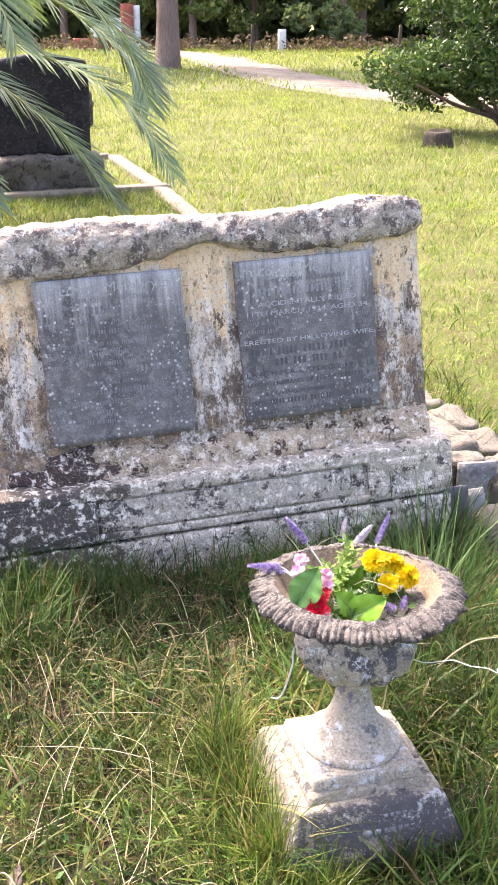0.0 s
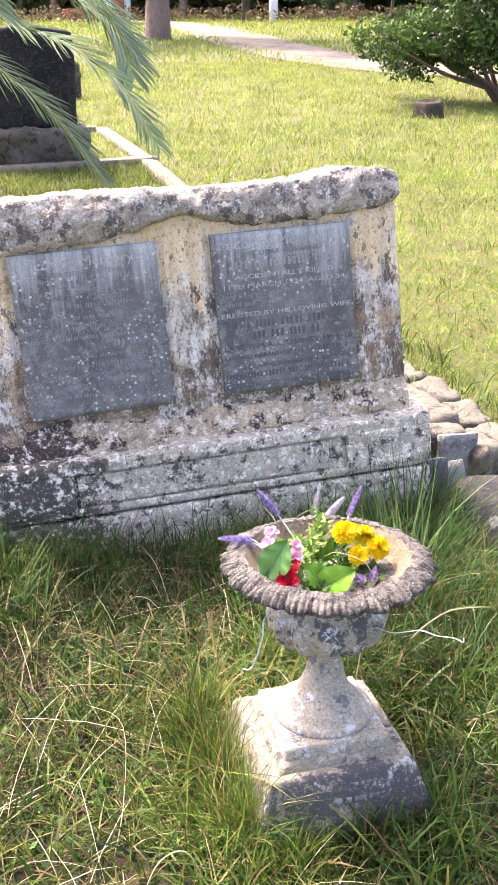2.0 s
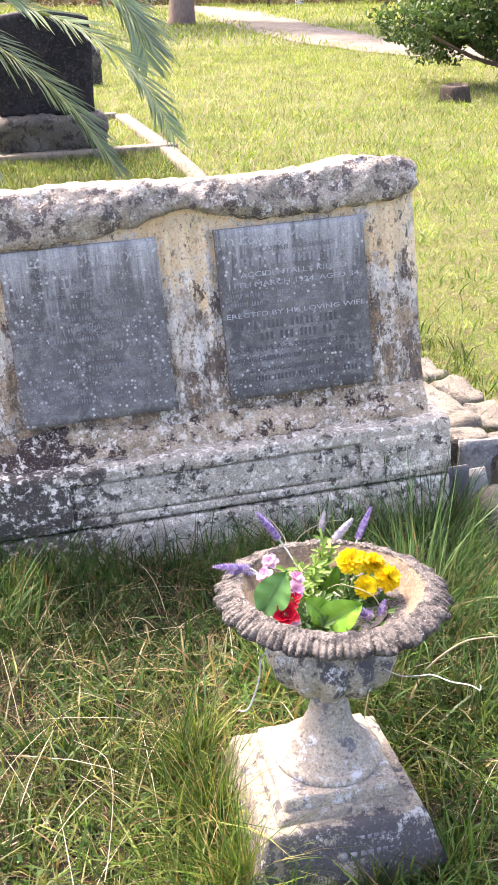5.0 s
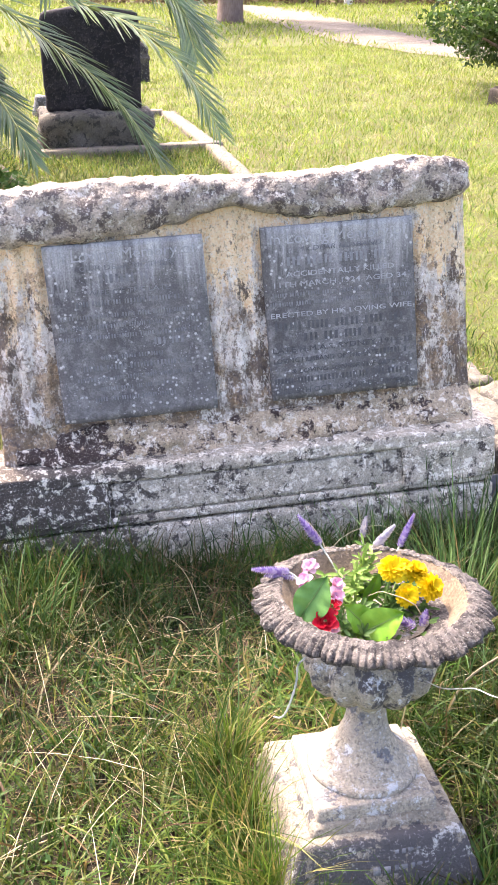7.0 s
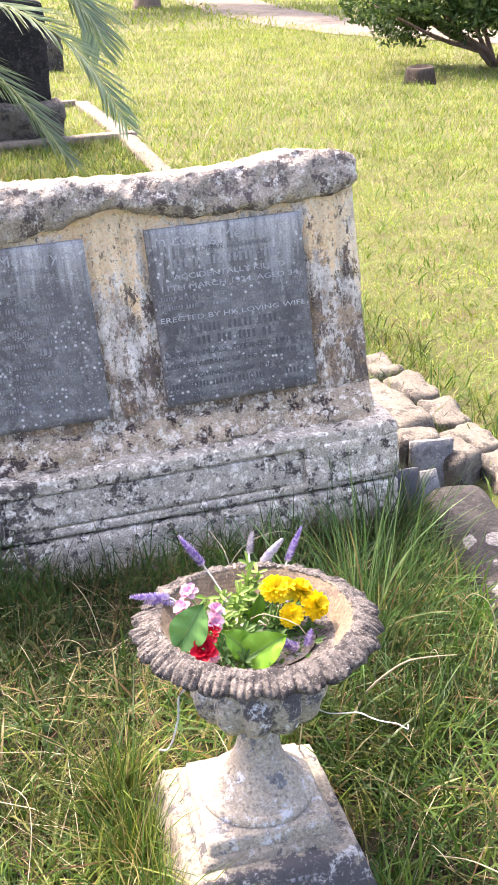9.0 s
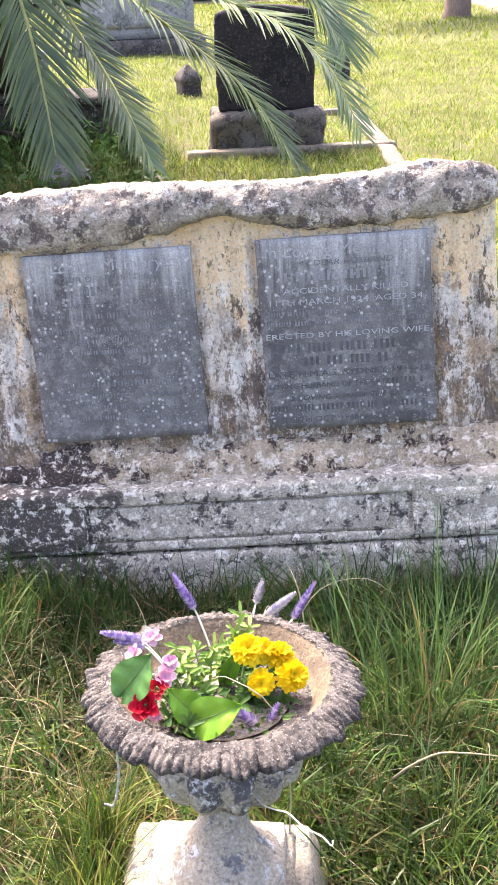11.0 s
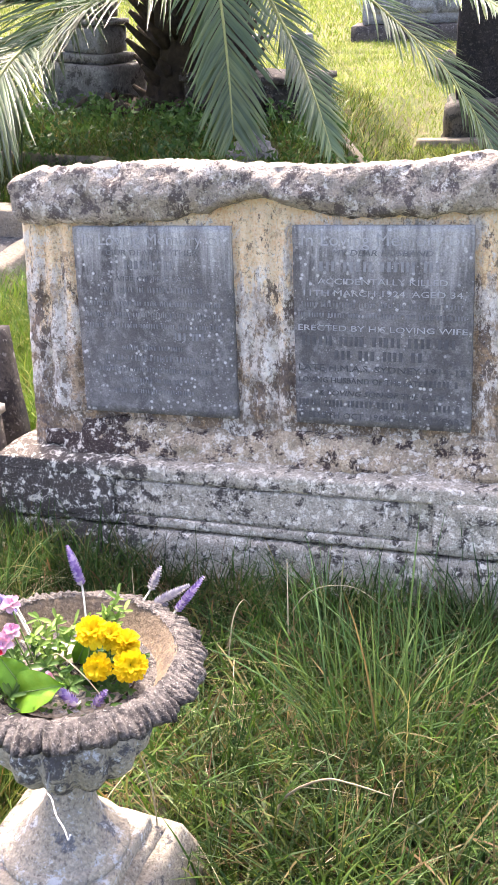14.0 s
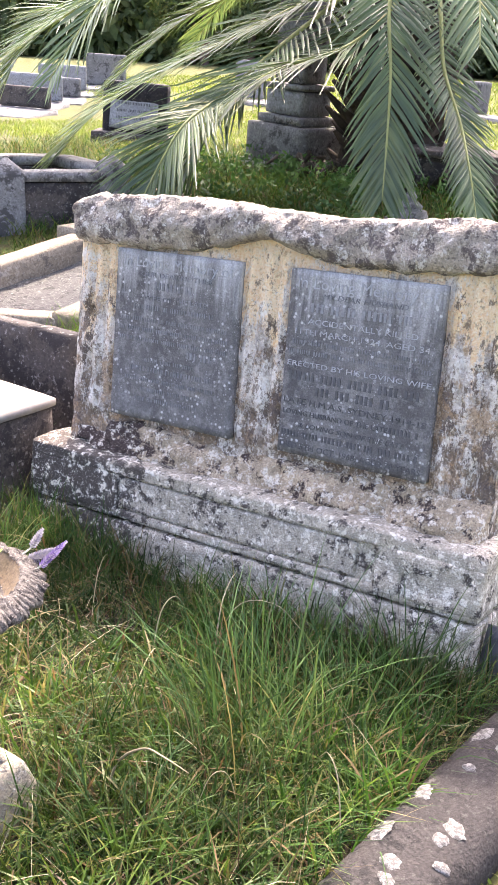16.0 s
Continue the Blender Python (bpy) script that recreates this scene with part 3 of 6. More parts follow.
flat_text("ACCIDENTALLY KILLED", 0.022, right_plaque, rx_, 0.799, FACE, W, width=0.335)
flat_text("11TH MARCH 1924. AGED 34", 0.022, right_plaque, rx_, 0.769, FACE, W, width=0.41)
bars(right_plaque, rx_, 0.740, FACE, 0.42, 0.017, FAINT)
bars(right_plaque, rx_, 0.713, FACE, 0.44, 0.017, FAINT)
flat_text("ERECTED BY HIS LOVING WIFE", 0.021, right_plaque, rx_, 0.678, FACE, W, width=0.44)
bars(right_plaque, rx_, 0.639, FACE, 0.42, 0.035, D)
bars(right_plaque, rx_, 0.602, FACE, 0.245, 0.035, D)
flat_text("LATE H.M.A.S. SYDNEY 1914-18", 0.024, right_plaque, rx_, 0.571, FACE, D, width=0.44)
flat_text("LOVING HUSBAND OF THE LATE", 0.021, right_plaque, rx_ - 0.055, 0.539, FACE, D, width=0.33)
bars(right_plaque, rx_ + 0.165, 0.539, FACE, 0.10, 0.024, D)
flat_text("& LOVING SON OF THE LATE", 0.020, right_plaque, rx_, 0.505, FACE, D, width=0.33, shear=0.2)
bars(right_plaque, rx_, 0.475, FACE, 0.44, 0.025, D)
flat_text("DIED 5TH OCT. 1968. AGED 70 YEARS", 0.024, right_plaque, rx_, 0.442, FACE, D, width=0.44)

# ---- the urn ----
URN = Matrix.Translation((0.868, 1.640, 0.042)) @ Matrix.Rotation(radians(-2), 4, "Z") @ Matrix.Rotation(radians(-4), 4, "X") @ Matrix.Rotation(radians(1), 4, "Y")
urn = thing("garden_urn", URN, "mossy grey cement urn on a square plinth holding fresh flowers", "urn")


def skirt(k, z0, z1, cx=-0.020, cy=-0.030, yaw=-3.0):
    """Sloping sides: the top is narrower by k; the pedestal sits a little askew under the bowl."""
    c, q = math.cos(radians(yaw)), math.sin(radians(yaw))

    def f(p, n):
        s = 1 - k * max(0.0, p.z - z0) / (z1 - z0)
        return Vector((cx + s * (p.x * c - p.y * q), cy + s * (p.x * q + p.y * c), p.z))
    return f


part("base", rbox(-0.203, 0.203, -0.203, 0.203, -0.17, 0.110, 0.012, 0.007, 0.0025, 16, skirt(0.19, 0.0, 0.110)), URN_FOOTING, urn, "sloping base block, darker in front")
part("moulding", rbox(-0.141, 0.141, -0.141, 0.141, 0.104, 0.128, 0.008, 0.005, 0.0014, 26, skirt(0.07, 0.108, 0.128)), URN_FOOTING, urn, "thin moulding with stained flaking paint")
part("plinth", rbox(-0.123, 0.123, -0.123, 0.123, 0.120, 0.156, 0.008, 0.004, 0.0014, 28, skirt(0.03, 0.124, 0.156)), URN_CREAM, urn, "flaking white painted plinth")
foot = [(0.108, 0.150), (0.114, 0.158), (0.113, 0.168), (0.104, 0.172), (0.094, 0.174), (0.093, 0.182), (0.086, 0.186), (0.074, 0.198), (0.058, 0.218), (0.046, 0.244), (0.039, 0.276), (0.037, 0.306), (0.040, 0.318), (0.046, 0.324)]
foot_bm = spin(foot, 48)
for v in foot_bm.verts:
    q = max(0.0, min(1.0, (0.318 - v.co.z) / 0.16))
    v.co.x -= 0.016 * q
    v.co.y -= 0.026 * q
part("foot", foot_bm, URN_CREAM, urn, "flared foot with flaking white paint")
bowl = [(0.040, 0.318), (0.072, 0.321), (0.100, 0.335), (0.120, 0.360), (0.127, 0.392), (0.123, 0.416), (0.108, 0.430), (0.116, 0.438), (0.112, 0.448), (0.098, 0.456), (0.098, 0.474), (0.112, 0.492)]
part("bowl", spin(bowl, 96, lambda i, a: 1 + (0.19 * abs(math.sin(a * 6 + 0.3)) - 0.10 if 0 < i < 6 else 0.0) + 0.03 * noise.noise(Vector((math.cos(a) * 6, math.sin(a) * 6, i)))), URN_BOWL, urn, "gadrooned bowl")
lip = [(0.106, 0.486), (0.140, 0.494), (0.172, 0.499), (0.200, 0.503), (0.219, 0.506), (0.2275, 0.511), (0.2295, 0.518), (0.2250, 0.524), (0.216, 0.530), (0.207, 0.535), (0.199, 0.5395), (0.192, 0.543),
       (0.185, 0.545), (0.180, 0.5405)]
hollow = [(0.184, 0.5425), (0.178, 0.536), (0.169, 0.522), (0.160, 0.508), (0.148, 0.494), (0.130, 0.485), (0.05, 0.482)]


def lip_ripple(i, a):
    w = (0, 0.3, 0.7, 1, 1.3, 1.4, 1.2, 1.0, 0.8, 0.5, 0.2)[i] if i < 11 else 0
    worn = 0.6 + 0.6 * noise.noise(Vector((math.cos(a) * 2, math.sin(a) * 2, 7)))
    return 1 + w * (0.048 * (abs(math.sin(a * 12)) ** 0.7 - 0.6) + 0.034 * worn * (abs(math.sin(a * 48)) ** 0.6 - 0.5) + 0.028 * noise.noise(Vector((math.cos(a) * 9, math.sin(a) * 9, i * 0.6)))) + 0.014 * noise.noise(Vector((math.cos(a) * 26, math.sin(a) * 26, i)))


rim_bm = opened(spin(lip, 768, lip_ripple))
for v in rim_bm.verts:
    rr = math.hypot(v.co.x, v.co.y)
    if 0.18 < rr:
        a = math.atan2(v.co.y, v.co.x)
        v.co.z += (rr - 0.18) * 0.10 * (abs(math.sin(a * 48)) - 0.5) + 0.006 * noise.noise(v.co * 30) + 0.004 * noise.noise(v.co * 95)
part("hollow", opened(spin(hollow, 96, lambda i, a: 1 + 0.012 * noise.noise(Vector((math.cos(a) * 7, math.sin(a) * 7, i))))), URN_INSIDE, urn, "smooth tan inside of the bowl")
part("rim", rim_bm, URN_GREY, urn, "flared fluted rim rough with dark lichen")
rng = random.Random(4)
for z, left, right, h in ((0.080, -0.01, 0.100, 0.014), (0.050, -0.055, 0.115, 0.016)):
    y = -0.030 - 0.203 * (1 - 0.19 * z / 0.110)
    while left < right:
        w = rng.uniform(0.012, 0.024)
        part("inscription", rbox(left, left + w * 0.7, y - 0.0035, y + 0.012, z - h / 2, z + h / 2, 0.02, 0.002, 0.001, 40), LETTER_FAINT, urn)
        left += w

# ---- kerbs and stones beside the headstone ----
def block(name, centre, yaw, size, material, label, category, group="", r=0.012, rough=0.006, res=0.05, tilt=(0, 0), sink=0.03, seed=0.0, kind=""):
    """A single stone standing on the ground."""
    x, y = centre[:2]
    z = centre[2] if len(centre) > 2 else ground_z(x, y)
    w, d, h = size
    ob = part(name, rbox(-w / 2, w / 2, -d / 2, d / 2, -sink, h, res, r, rough, 8, None, seed), material)
    ob.matrix_world = pose(x, y, z, tilt[0], tilt[1], yaw)
    return tagged(ob, label, category, group, kind)


def kerb_between(a, b, width, height, material, label, group, r=0.03, rough=0.008, top=None, res=0.05):
    mid = ((a[0] + b[0]) / 2, (a[1] + b[1]) / 2)
    za, zb = ground_z(*a), ground_z(*b)
    run = math.hypot(b[0] - a[0], b[1] - a[1])
    yaw = math.degrees(math.atan2(b[1] - a[1], b[0] - a[0]))
    base = (za + zb) / 2 if top is None else top - height
    tip = -math.degrees(math.atan2(zb - za, run)) if top is None else 0
    return block("grave_kerb", (*mid, base), yaw, (run, width, height), material, label, "kerb", group, r, rough, res, (0, tip), 0.12, a[0] * 3.3)


side_kerb = kerb_between((1.63, 1.05), (1.972, 2.81), 0.235, 0.095, KERB, "dark rounded kerbstone with round white lichen patches", "kerb of the double grave", 0.075, 0.003, 0.095, 0.03)
LICHEN = lichen_stone("white_lichen", (0.28, 0.27, 0.25), (0.10, 0.092, 0.085), (0.40, 0.39, 0.365), 90, 0.49, 0.6, 300, 0.2, 0.002)


def lichen_patch(x, y, z, r, tilt, seed):
    rng = random.Random(seed)
    bm = bmesh.new()
    mid = bm.verts.new((0, 0, -0.0008))
    ring = []
    for k in range(22):
        a = 2 * math.pi * k / 22
        q = 0.95 * r * (1 + 0.35 * noise.noise(Vector((math.cos(a) * 1.5, math.sin(a) * 1.5, seed))) + 0.25 * noise.noise(Vector((math.cos(a) * 4, math.sin(a) * 4, seed + 5))))
        ring.append(bm.verts.new((q * math.cos(a), q * math.sin(a) * 1.3, -0.006)))
    inner = [bm.verts.new((v.co.x * 0.8, v.co.y * 0.8, -0.0015)) for v in ring]
    for k in range(22):
        bm.faces.new((ring[k], ring[(k + 1) % 22], inner[(k + 1) % 22], inner[k]))
        bm.faces.new((inner[k], inner[(k + 1) % 22], mid))
    ob = part("lichen_patch", bm, LICHEN, side_kerb)
    ob.matrix_basis = side_kerb.matrix_world.inverted() @ pose(x, y, z, 0, tilt, 0) @ pose(0, 0, 0, 0, 0, rng.uniform(0, 180))
    return ob


bpy.context.view_layer.update()
for i, (x, y, r) in enumerate(((1.825, 2.44, 0.024), (1.775, 2.18, 0.023), (1.735, 2.03, 0.028), (1.87, 2.10, 0.023), (1.855, 2.055, 0.017), (1.885, 1.99, 0.015), (1.90, 2.42, 0.030), (1.79, 1.95, 0.02), (1.80, 1.90, 0.017), (1.84, 2.30, 0.013), (1.758, 1.765, 0.034), (1.845, 1.80, 0.022), (1.70, 1.60, 0.02))):
    off = x - (1.63 + (y - 1.05) * 0.194)
    d = max(0.0, abs(off) - 0.0425)
    z = 0.022 + math.sqrt(max(0.0, 0.075 ** 2 - min(d, 0.06) ** 2)) + 0.0035
    lichen_patch(x, y, z, r, math.degrees(math.asin(min(0.9, d / 0.075))) * (1 if off > 0 else -1), i)
RUB = "low weathered rubble stone edging the grave"
for i, (x, y, w, d, h, yaw) in enumerate(((1.93, 3.26, 0.22, 0.44, 0.20, 4), (1.945, 2.99, 0.15, 0.12, 0.185, -12), (2.06, 2.96, 0.15, 0.20, 0.13, 20), (2.07, 3.22, 0.13, 0.22, 0.10, -6))):
    block("footing_stone", (x, y), yaw, (w, d, h), OLDRUBBLE, "lichened grey stone wedged against the headstone's end", "stone", "wedged stones", 0.03, 0.018, 0.02, (0, 0), 0.05, i * 1.9)
for i, (x, y, w, d, h, yaw) in enumerate(((2.27, 3.95, 0.26, 0.15, 0.06, 84), (2.28, 3.66, 0.26, 0.15, 0.07, 96), (2.27, 3.38, 0.24, 0.16, 0.07, 80), (2.25, 3.10, 0.22, 0.14, 0.08, 100), (2.23, 2.86, 0.20, 0.15, 0.07, 85),
                                         (2.19, 2.62, 0.22, 0.14, 0.06, 95), (2.15, 2.36, 0.22, 0.14, 0.05, 78), (2.10, 2.08, 0.22, 0.14, 0.05, 90))):
    block("edging_stone", (x, y), yaw, (w, d, h), OLDRUBBLE, RUB, "stone", "rubble edging", 0.03, 0.022, 0.022, (0, 0), 0.04, i * 1.7)
SLATEBITS = "broken slate"
block("slate_piece", (1.955, 2.905, 0.0), -10, (0.155, 0.022, 0.19), OLDGREY, "upright broken grey slate beside the wedged stones", "slate", SLATEBITS, 0.004, 0.003, 0.03, (-6, 0))
block("slate_piece", (1.775, 2.735, 0.0), 10, (0.11, 0.022, 0.185), DARKSLATE, "dark broken slate leaning against the base", "slate", SLATEBITS, 0.004, 0.003, 0.03, (-14, 5), 0.03, 2.0)
block("slate_piece", (1.885, 2.76, 0.0), -14, (0.085, 0.022, 0.15), OLDGREY, "small broken grey slate standing in the grass", "slate", SLATEBITS, 0.004, 0.003, 0.03, (-20, -10), 0.03, 4.0)
for i, (x, y, w, d, h, yaw) in enumerate(((0.10, 2.72, 0.26, 0.20, 0.07, 10), (-0.12, 2.84, 0.24, 0.22, 0.08, 50), (0.02, 3.02, 0.30, 0.20, 0.12, 15), (-0.35, 2.86, 0.24, 0.2, 0.06, -20))):
    block("loose_stone", (x, y), yaw, (w, d, h), RUBBLE, "flat weathered stone half sunk in the soil", "stone", "sunken stones", 0.05, 0.02, 0.04, (0, 0), 0.04, i * 2.1)

# ---- graves beside and behind, on the bank ----
low_tomb = thing("ledger_tomb", pose(-0.42, 2.92, 0.04, 0, 0, -8), "low dark tomb with a pale slab top", "tomb")
# Side walls get a darker stone than the top, putting their shade into colour.
part("body", rbox(-0.47, 0.46, -0.85, 0.20, -0.1, 0.325, 0.06, 0.01, 0.004, 9), DARKSTONE, low_tomb, "side walls darkened for shade")
part("slab", rbox(-0.48, 0.47, -0.86, 0.21, 0.329, 0.362, 0.06, 0.008, 0.002, 9), SLABTOP, low_tomb, "pale smooth slab")


part("upper_slab", rbox(-0.47, -0.12, -0.60, 0.19, 0.366, 0.47, 0.06, 0.008, 0.003, 9), DARKSTONE, low_tomb, "second slab laid on top")


def lean_end(p, n):
    return Vector((p.x - (0.11 * p.z if p.x > 0.3 else 0), p.y + 0.06 * p.z, p.z))


wing = part("grave_border", rbox(-0.55, 0.50, -0.035, 0.035, -0.1, 0.49, 0.05, 0.008, 0.004, 9, lean_end), DARKSTONE)
wing.matrix_world = pose(-0.50, 3.35, 0.05, 0, 0, -3)
tagged(wing, "thin dark upright stone slab flecked with white lichen", "tomb slab")
SK = "plot kerbs on the bank"
kerb_between((-1.75, 5.42), (-0.56, 5.30), 0.20, 0.14, PLOTKERB, "sandy worn kerb of a gravel plot", SK, 0.008, 0.004)
kerb_between((-0.60, 5.28), (-0.82, 4.20), 0.14, 0.14, PLOTKERB, "sandy worn kerb of a gravel plot", SK, 0.008, 0.004)
kerb_between((-0.84, 4.28), (-1.90, 4.05), 0.14, 0.10, PLOTKERB, "sandy worn kerb of a gravel plot", SK, 0.008, 0.004)
kerb_between((-1.52, 5.28), (-1.78, 4.20), 0.17, 0.15, PLOTKERB, "sandy worn kerb of a gravel plot", SK, 0.008, 0.004)


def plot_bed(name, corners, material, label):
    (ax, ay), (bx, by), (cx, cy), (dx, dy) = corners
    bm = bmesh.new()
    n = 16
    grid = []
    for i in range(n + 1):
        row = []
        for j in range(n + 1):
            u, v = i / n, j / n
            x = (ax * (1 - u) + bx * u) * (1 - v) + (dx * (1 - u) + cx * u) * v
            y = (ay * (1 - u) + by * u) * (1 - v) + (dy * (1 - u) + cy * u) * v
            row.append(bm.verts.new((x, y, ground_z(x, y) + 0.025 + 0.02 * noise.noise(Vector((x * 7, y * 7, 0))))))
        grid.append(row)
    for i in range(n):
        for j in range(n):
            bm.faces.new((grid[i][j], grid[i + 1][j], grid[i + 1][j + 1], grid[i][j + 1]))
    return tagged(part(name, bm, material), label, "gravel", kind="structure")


plot_bed("gravel_bed", [(-1.72, 4.2), (-0.85, 4.3), (-0.62, 5.25), (-1.5, 5.35)], GRAVEL, "grey gravel filling of a grave plot")

enclosure = thing("grave_enclosure", pose(0, 0, 0), "low dark stone grave wall with pyramid-capped posts", "grave wall")


def wall_run(a, b, top, thick=0.16):
    run = math.hypot(b[0] - a[0], b[1] - a[1])
    yaw = math.degrees(math.atan2(b[1] - a[1], b[0] - a[0]))
    low = min(ground_z(*a), ground_z(*b))
    ob = part("wall", rbox(0, run, -thick / 2, thick / 2, low - 0.1, top - 0.07, 0.07, 0.01, 0.005, 8), DARKSTONE, enclosure, "dark damp wall stone")
    ob.matrix_basis = pose(a[0], a[1], 0, 0, 0, yaw)
    ob = part("coping", rbox(0, run, -thick / 2 - 0.015, thick / 2 + 0.015, top - 0.068, top, 0.06, 0.015, 0.005, 8), OLDGREY, enclosure, "grey stained coping")
    ob.matrix_basis = pose(a[0], a[1], 0, 0, 0, yaw)


def cap_post(x, y, top, w=0.20):
    def pyramid(p, n):
        f = max(0.0, (p.z - (top - 0.075)) / 0.075)
        s = 1 - 0.92 * f
        return Vector((p.x * s, p.y * s, p.z))
    ob = part("post", rbox(-w / 2, w / 2, -w / 2, w / 2, ground_z(x, y) - 0.1, top, 0.036, 0.006, 0.003, 8, pyramid), OLDGREY, enclosure, "square post with pyramid cap")
    ob.matrix_basis = pose(x, y, 0, 0, 0, 48)


wall_run((-2.85, 4.95), (-2.28, 5.48), 0.76)
wall_run((-2.28, 5.48), (-1.86, 5.96), 0.78)
wall_run((-1.86, 6.0), (-2.55, 6.35), 0.80)
wall_run((-2.55, 6.35), (-3.2, 5.6), 0.80)
cap_post(-2.28, 5.48, 0.86)
cap_post(-1.84, 6.0, 0.88)

# The black back of a tall headstone, on a rock-faced base and kerb.
black = thing("headstone", pose(1.525, 10.80, 0.0, 2, 0, -3), "tall blackened headstone on a rough grey base", "headstone")


def barrel(p, n):
    s = 1 + 0.035 * math.sin(max(0.0, p.z - 0.3) * 2.6)
    z = p.z - (0.06 * (p.x / 0.46) ** 2 if p.z > 1.25 else 0)
    return Vector((p.x * s, p.y, z))


part("tablet", rbox(-0.465, 0.465, -0.10, 0.10, 0.40, 1.37, 0.05, 0.03, 0.010, 6, barrel), BLACKSTONE, black, "blackened tablet seen from behind")
part("base", rbox(-0.57, 0.57, -0.24, 0.24, -0.03, 0.41, 0.045, 0.08, 0.045, 6), RUBBLE, black, "rock-faced mossy brown-grey base block")
BK = "kerbs round the tall headstone"
GK = "thin brown-grey stone kerb in the grass"
kerb_between((0.72, 10.44), (2.78, 10.58), 0.20, 0.16, SANDKERB, GK, BK, 0.015, 0.006, 0.085)
kerb_between((2.68, 10.70), (2.74, 13.2), 0.16, 0.07, SANDKERB, GK, BK, 0.015)
kerb_between((2.67, 10.46), (2.52, 8.4), 0.16, 0.07, SANDKERB, GK, BK, 0.015)
kerb_between((2.70, 13.3), (1.2, 13.3), 0.16, 0.07, SANDKERB, GK, BK, 0.015)
kerb_between((0.34, 6.30), (0.60, 8.05), 0.17, 0.08, SANDKERB, GK, BK, 0.02)
kerb_between((0.62, 8.05), (0.10, 8.1), 0.2, 0.08, SANDKERB, GK, BK, 0.02)
kerb_between((-1.9, 6.42), (-0.75, 6.25), 0.10, 0.07, SANDKERB, GK, BK, 0.015)

box_tomb = thing("box_tomb", pose(-0.12, 7.75, 0.60, 0, 2, -6), "dark brick box tomb with a slab lid", "tomb")
part("body", rbox(-0.55, 0.36, -0.22, 0.40, -0.1, 0.28, 0.05, 0.01, 0.010, 9), DARKSTONE, box_tomb, "dark brown tomb walls")
part("lid", rbox(-0.58, 0.39, -0.25, 0.43, 0.284, 0.33, 0.06, 0.012, 0.006, 9), DARKSTONE, box_tomb, "grey-edged lid")

stepped = thing("stepped_monument", pose(-1.58, 8.15, 0.60, 0, 2.5, -18), "grey stepped stone monument behind palm leaves", "monument")
for i, (w, d, z0, z1) in enumerate(((0.76, 0.6, -0.1, 0.10), (0.64, 0.5, 0.103, 0.40), (0.52, 0.40, 0.403, 0.47), (0.42, 0.32, 0.473, 0.66), (0.46, 0.36, 0.663, 0.71), (0.34, 0.24, 0.713, 1.32))):
    part("step" if i < 5 else "shaft", rbox(-w / 2, w / 2, -d / 2, d / 2, z0, z1, 0.06, 0.012, 0.004, 8), PALEGREY if i in (3, 0) else OLDGREY, stepped)

far_tomb = thing("table_tomb", pose(-0.39, 23.99, 0.09, 0, 0, 3) @ Matrix.Scale(1.37, 4), "large pale grey panelled tomb on a dark step", "tomb")
part("step", rbox(-1.02, 1.02, -0.6, 0.6, -0.1, 0.26, 0.12, 0.02, 0.01, 5), DARKSTONE, far_tomb)
part("body", rbox(-0.86, 0.86, -0.45, 0.45, 0.264, 1.30, 0.12, 0.02, 0.005, 5), PALEGREY, far_tomb)
for i in range(3):
    part("panel", rbox(-0.72 + i * 0.5, -0.28 + i * 0.5, -0.475, -0.453, 0.42, 1.12, 0.1, 0.008, 0.002), PALEGREY, far_tomb)


def grave_post(x, y, h, w, label):
    def pyramid(p, n):
        f = max(0.0, (p.z - (h - w * 0.45)) / (w * 0.45))
        s = (1 - 0.9 * f) * (1.12 if h * 0.5 < p.z < h * 0.62 else 1.0)
        return Vector((p.x * s, p.y * s, p.z))
    ob = part("grave_post", rbox(-w / 2, w / 2, -w / 2, w / 2, -0.1, h, 0.035, 0.01, 0.006, 9, pyramid), DARKSTONE)
    ob.matrix_world = pose(x, y, ground_z(x, y), 3, -3, 20)
    return tagged(ob, label, "grave post", "small grave posts")


grave_post(0.71, 15.9, 0.44, 0.29, "small dark pointed grave post in grass")
grave_post(3.10, 17.4, 0.66, 0.27, "small dark pointed grave post in grass")
block("grave_marker", (-1.7, 17.55), 10, (0.37, 0.17, 0.49), OLDGREY, "small rounded grey grave marker", "headstone", "", 0.05, 0.008, 0.04, (4, -4))
block("grave_marker", (1.22, 13.64), 10, (0.23, 0.18, 0.25), OLDGREY, "small broken grey grave marker", "headstone", "", 0.05, 0.012, 0.04, (6, 8))

finial = part("stone_finial", spin([(0.155, -0.05), (0.155, 0.05), (0.12, 0.055), (0.11, 0.10), (0.075, 0.11), (0.085, 0.13), (0.06, 0.15), (0.035, 0.17), (0.045, 0.185), (0.02, 0.215)], 20), OLDGREY)
finial.matrix_world = pose(0.06, 6.5, ground_z(0.06, 6.5))
tagged(finial, "small grey turned stone finial in weeds", "finial")

slant = thing("headstone", pose(-3.9, 9.2, 0.62, 0, 3, 24), "small dark headstone with a slanted pale tablet", "headstone")
part("body", rbox(-0.32, 0.32, -0.10, 0.12, -0.05, 0.58, 0.06, 0.012, 0.004, 8), BLACKSTONE, slant)
face = part("tablet", rbox(-0.24, 0.24, -0.015, 0.015, 0, 0.40, 0.06, 0.004, 0.001, 8), PALEGREY, slant, "pale inscribed tablet")
face.matrix_basis = pose(0.0, -0.15, 0.14, -14, 0, 0)
part("step", rbox(-0.40, 0.40, -0.26, 0.2, -0.1, 0.10, 0.06, 0.012, 0.004, 8), DARKSTONE, slant)
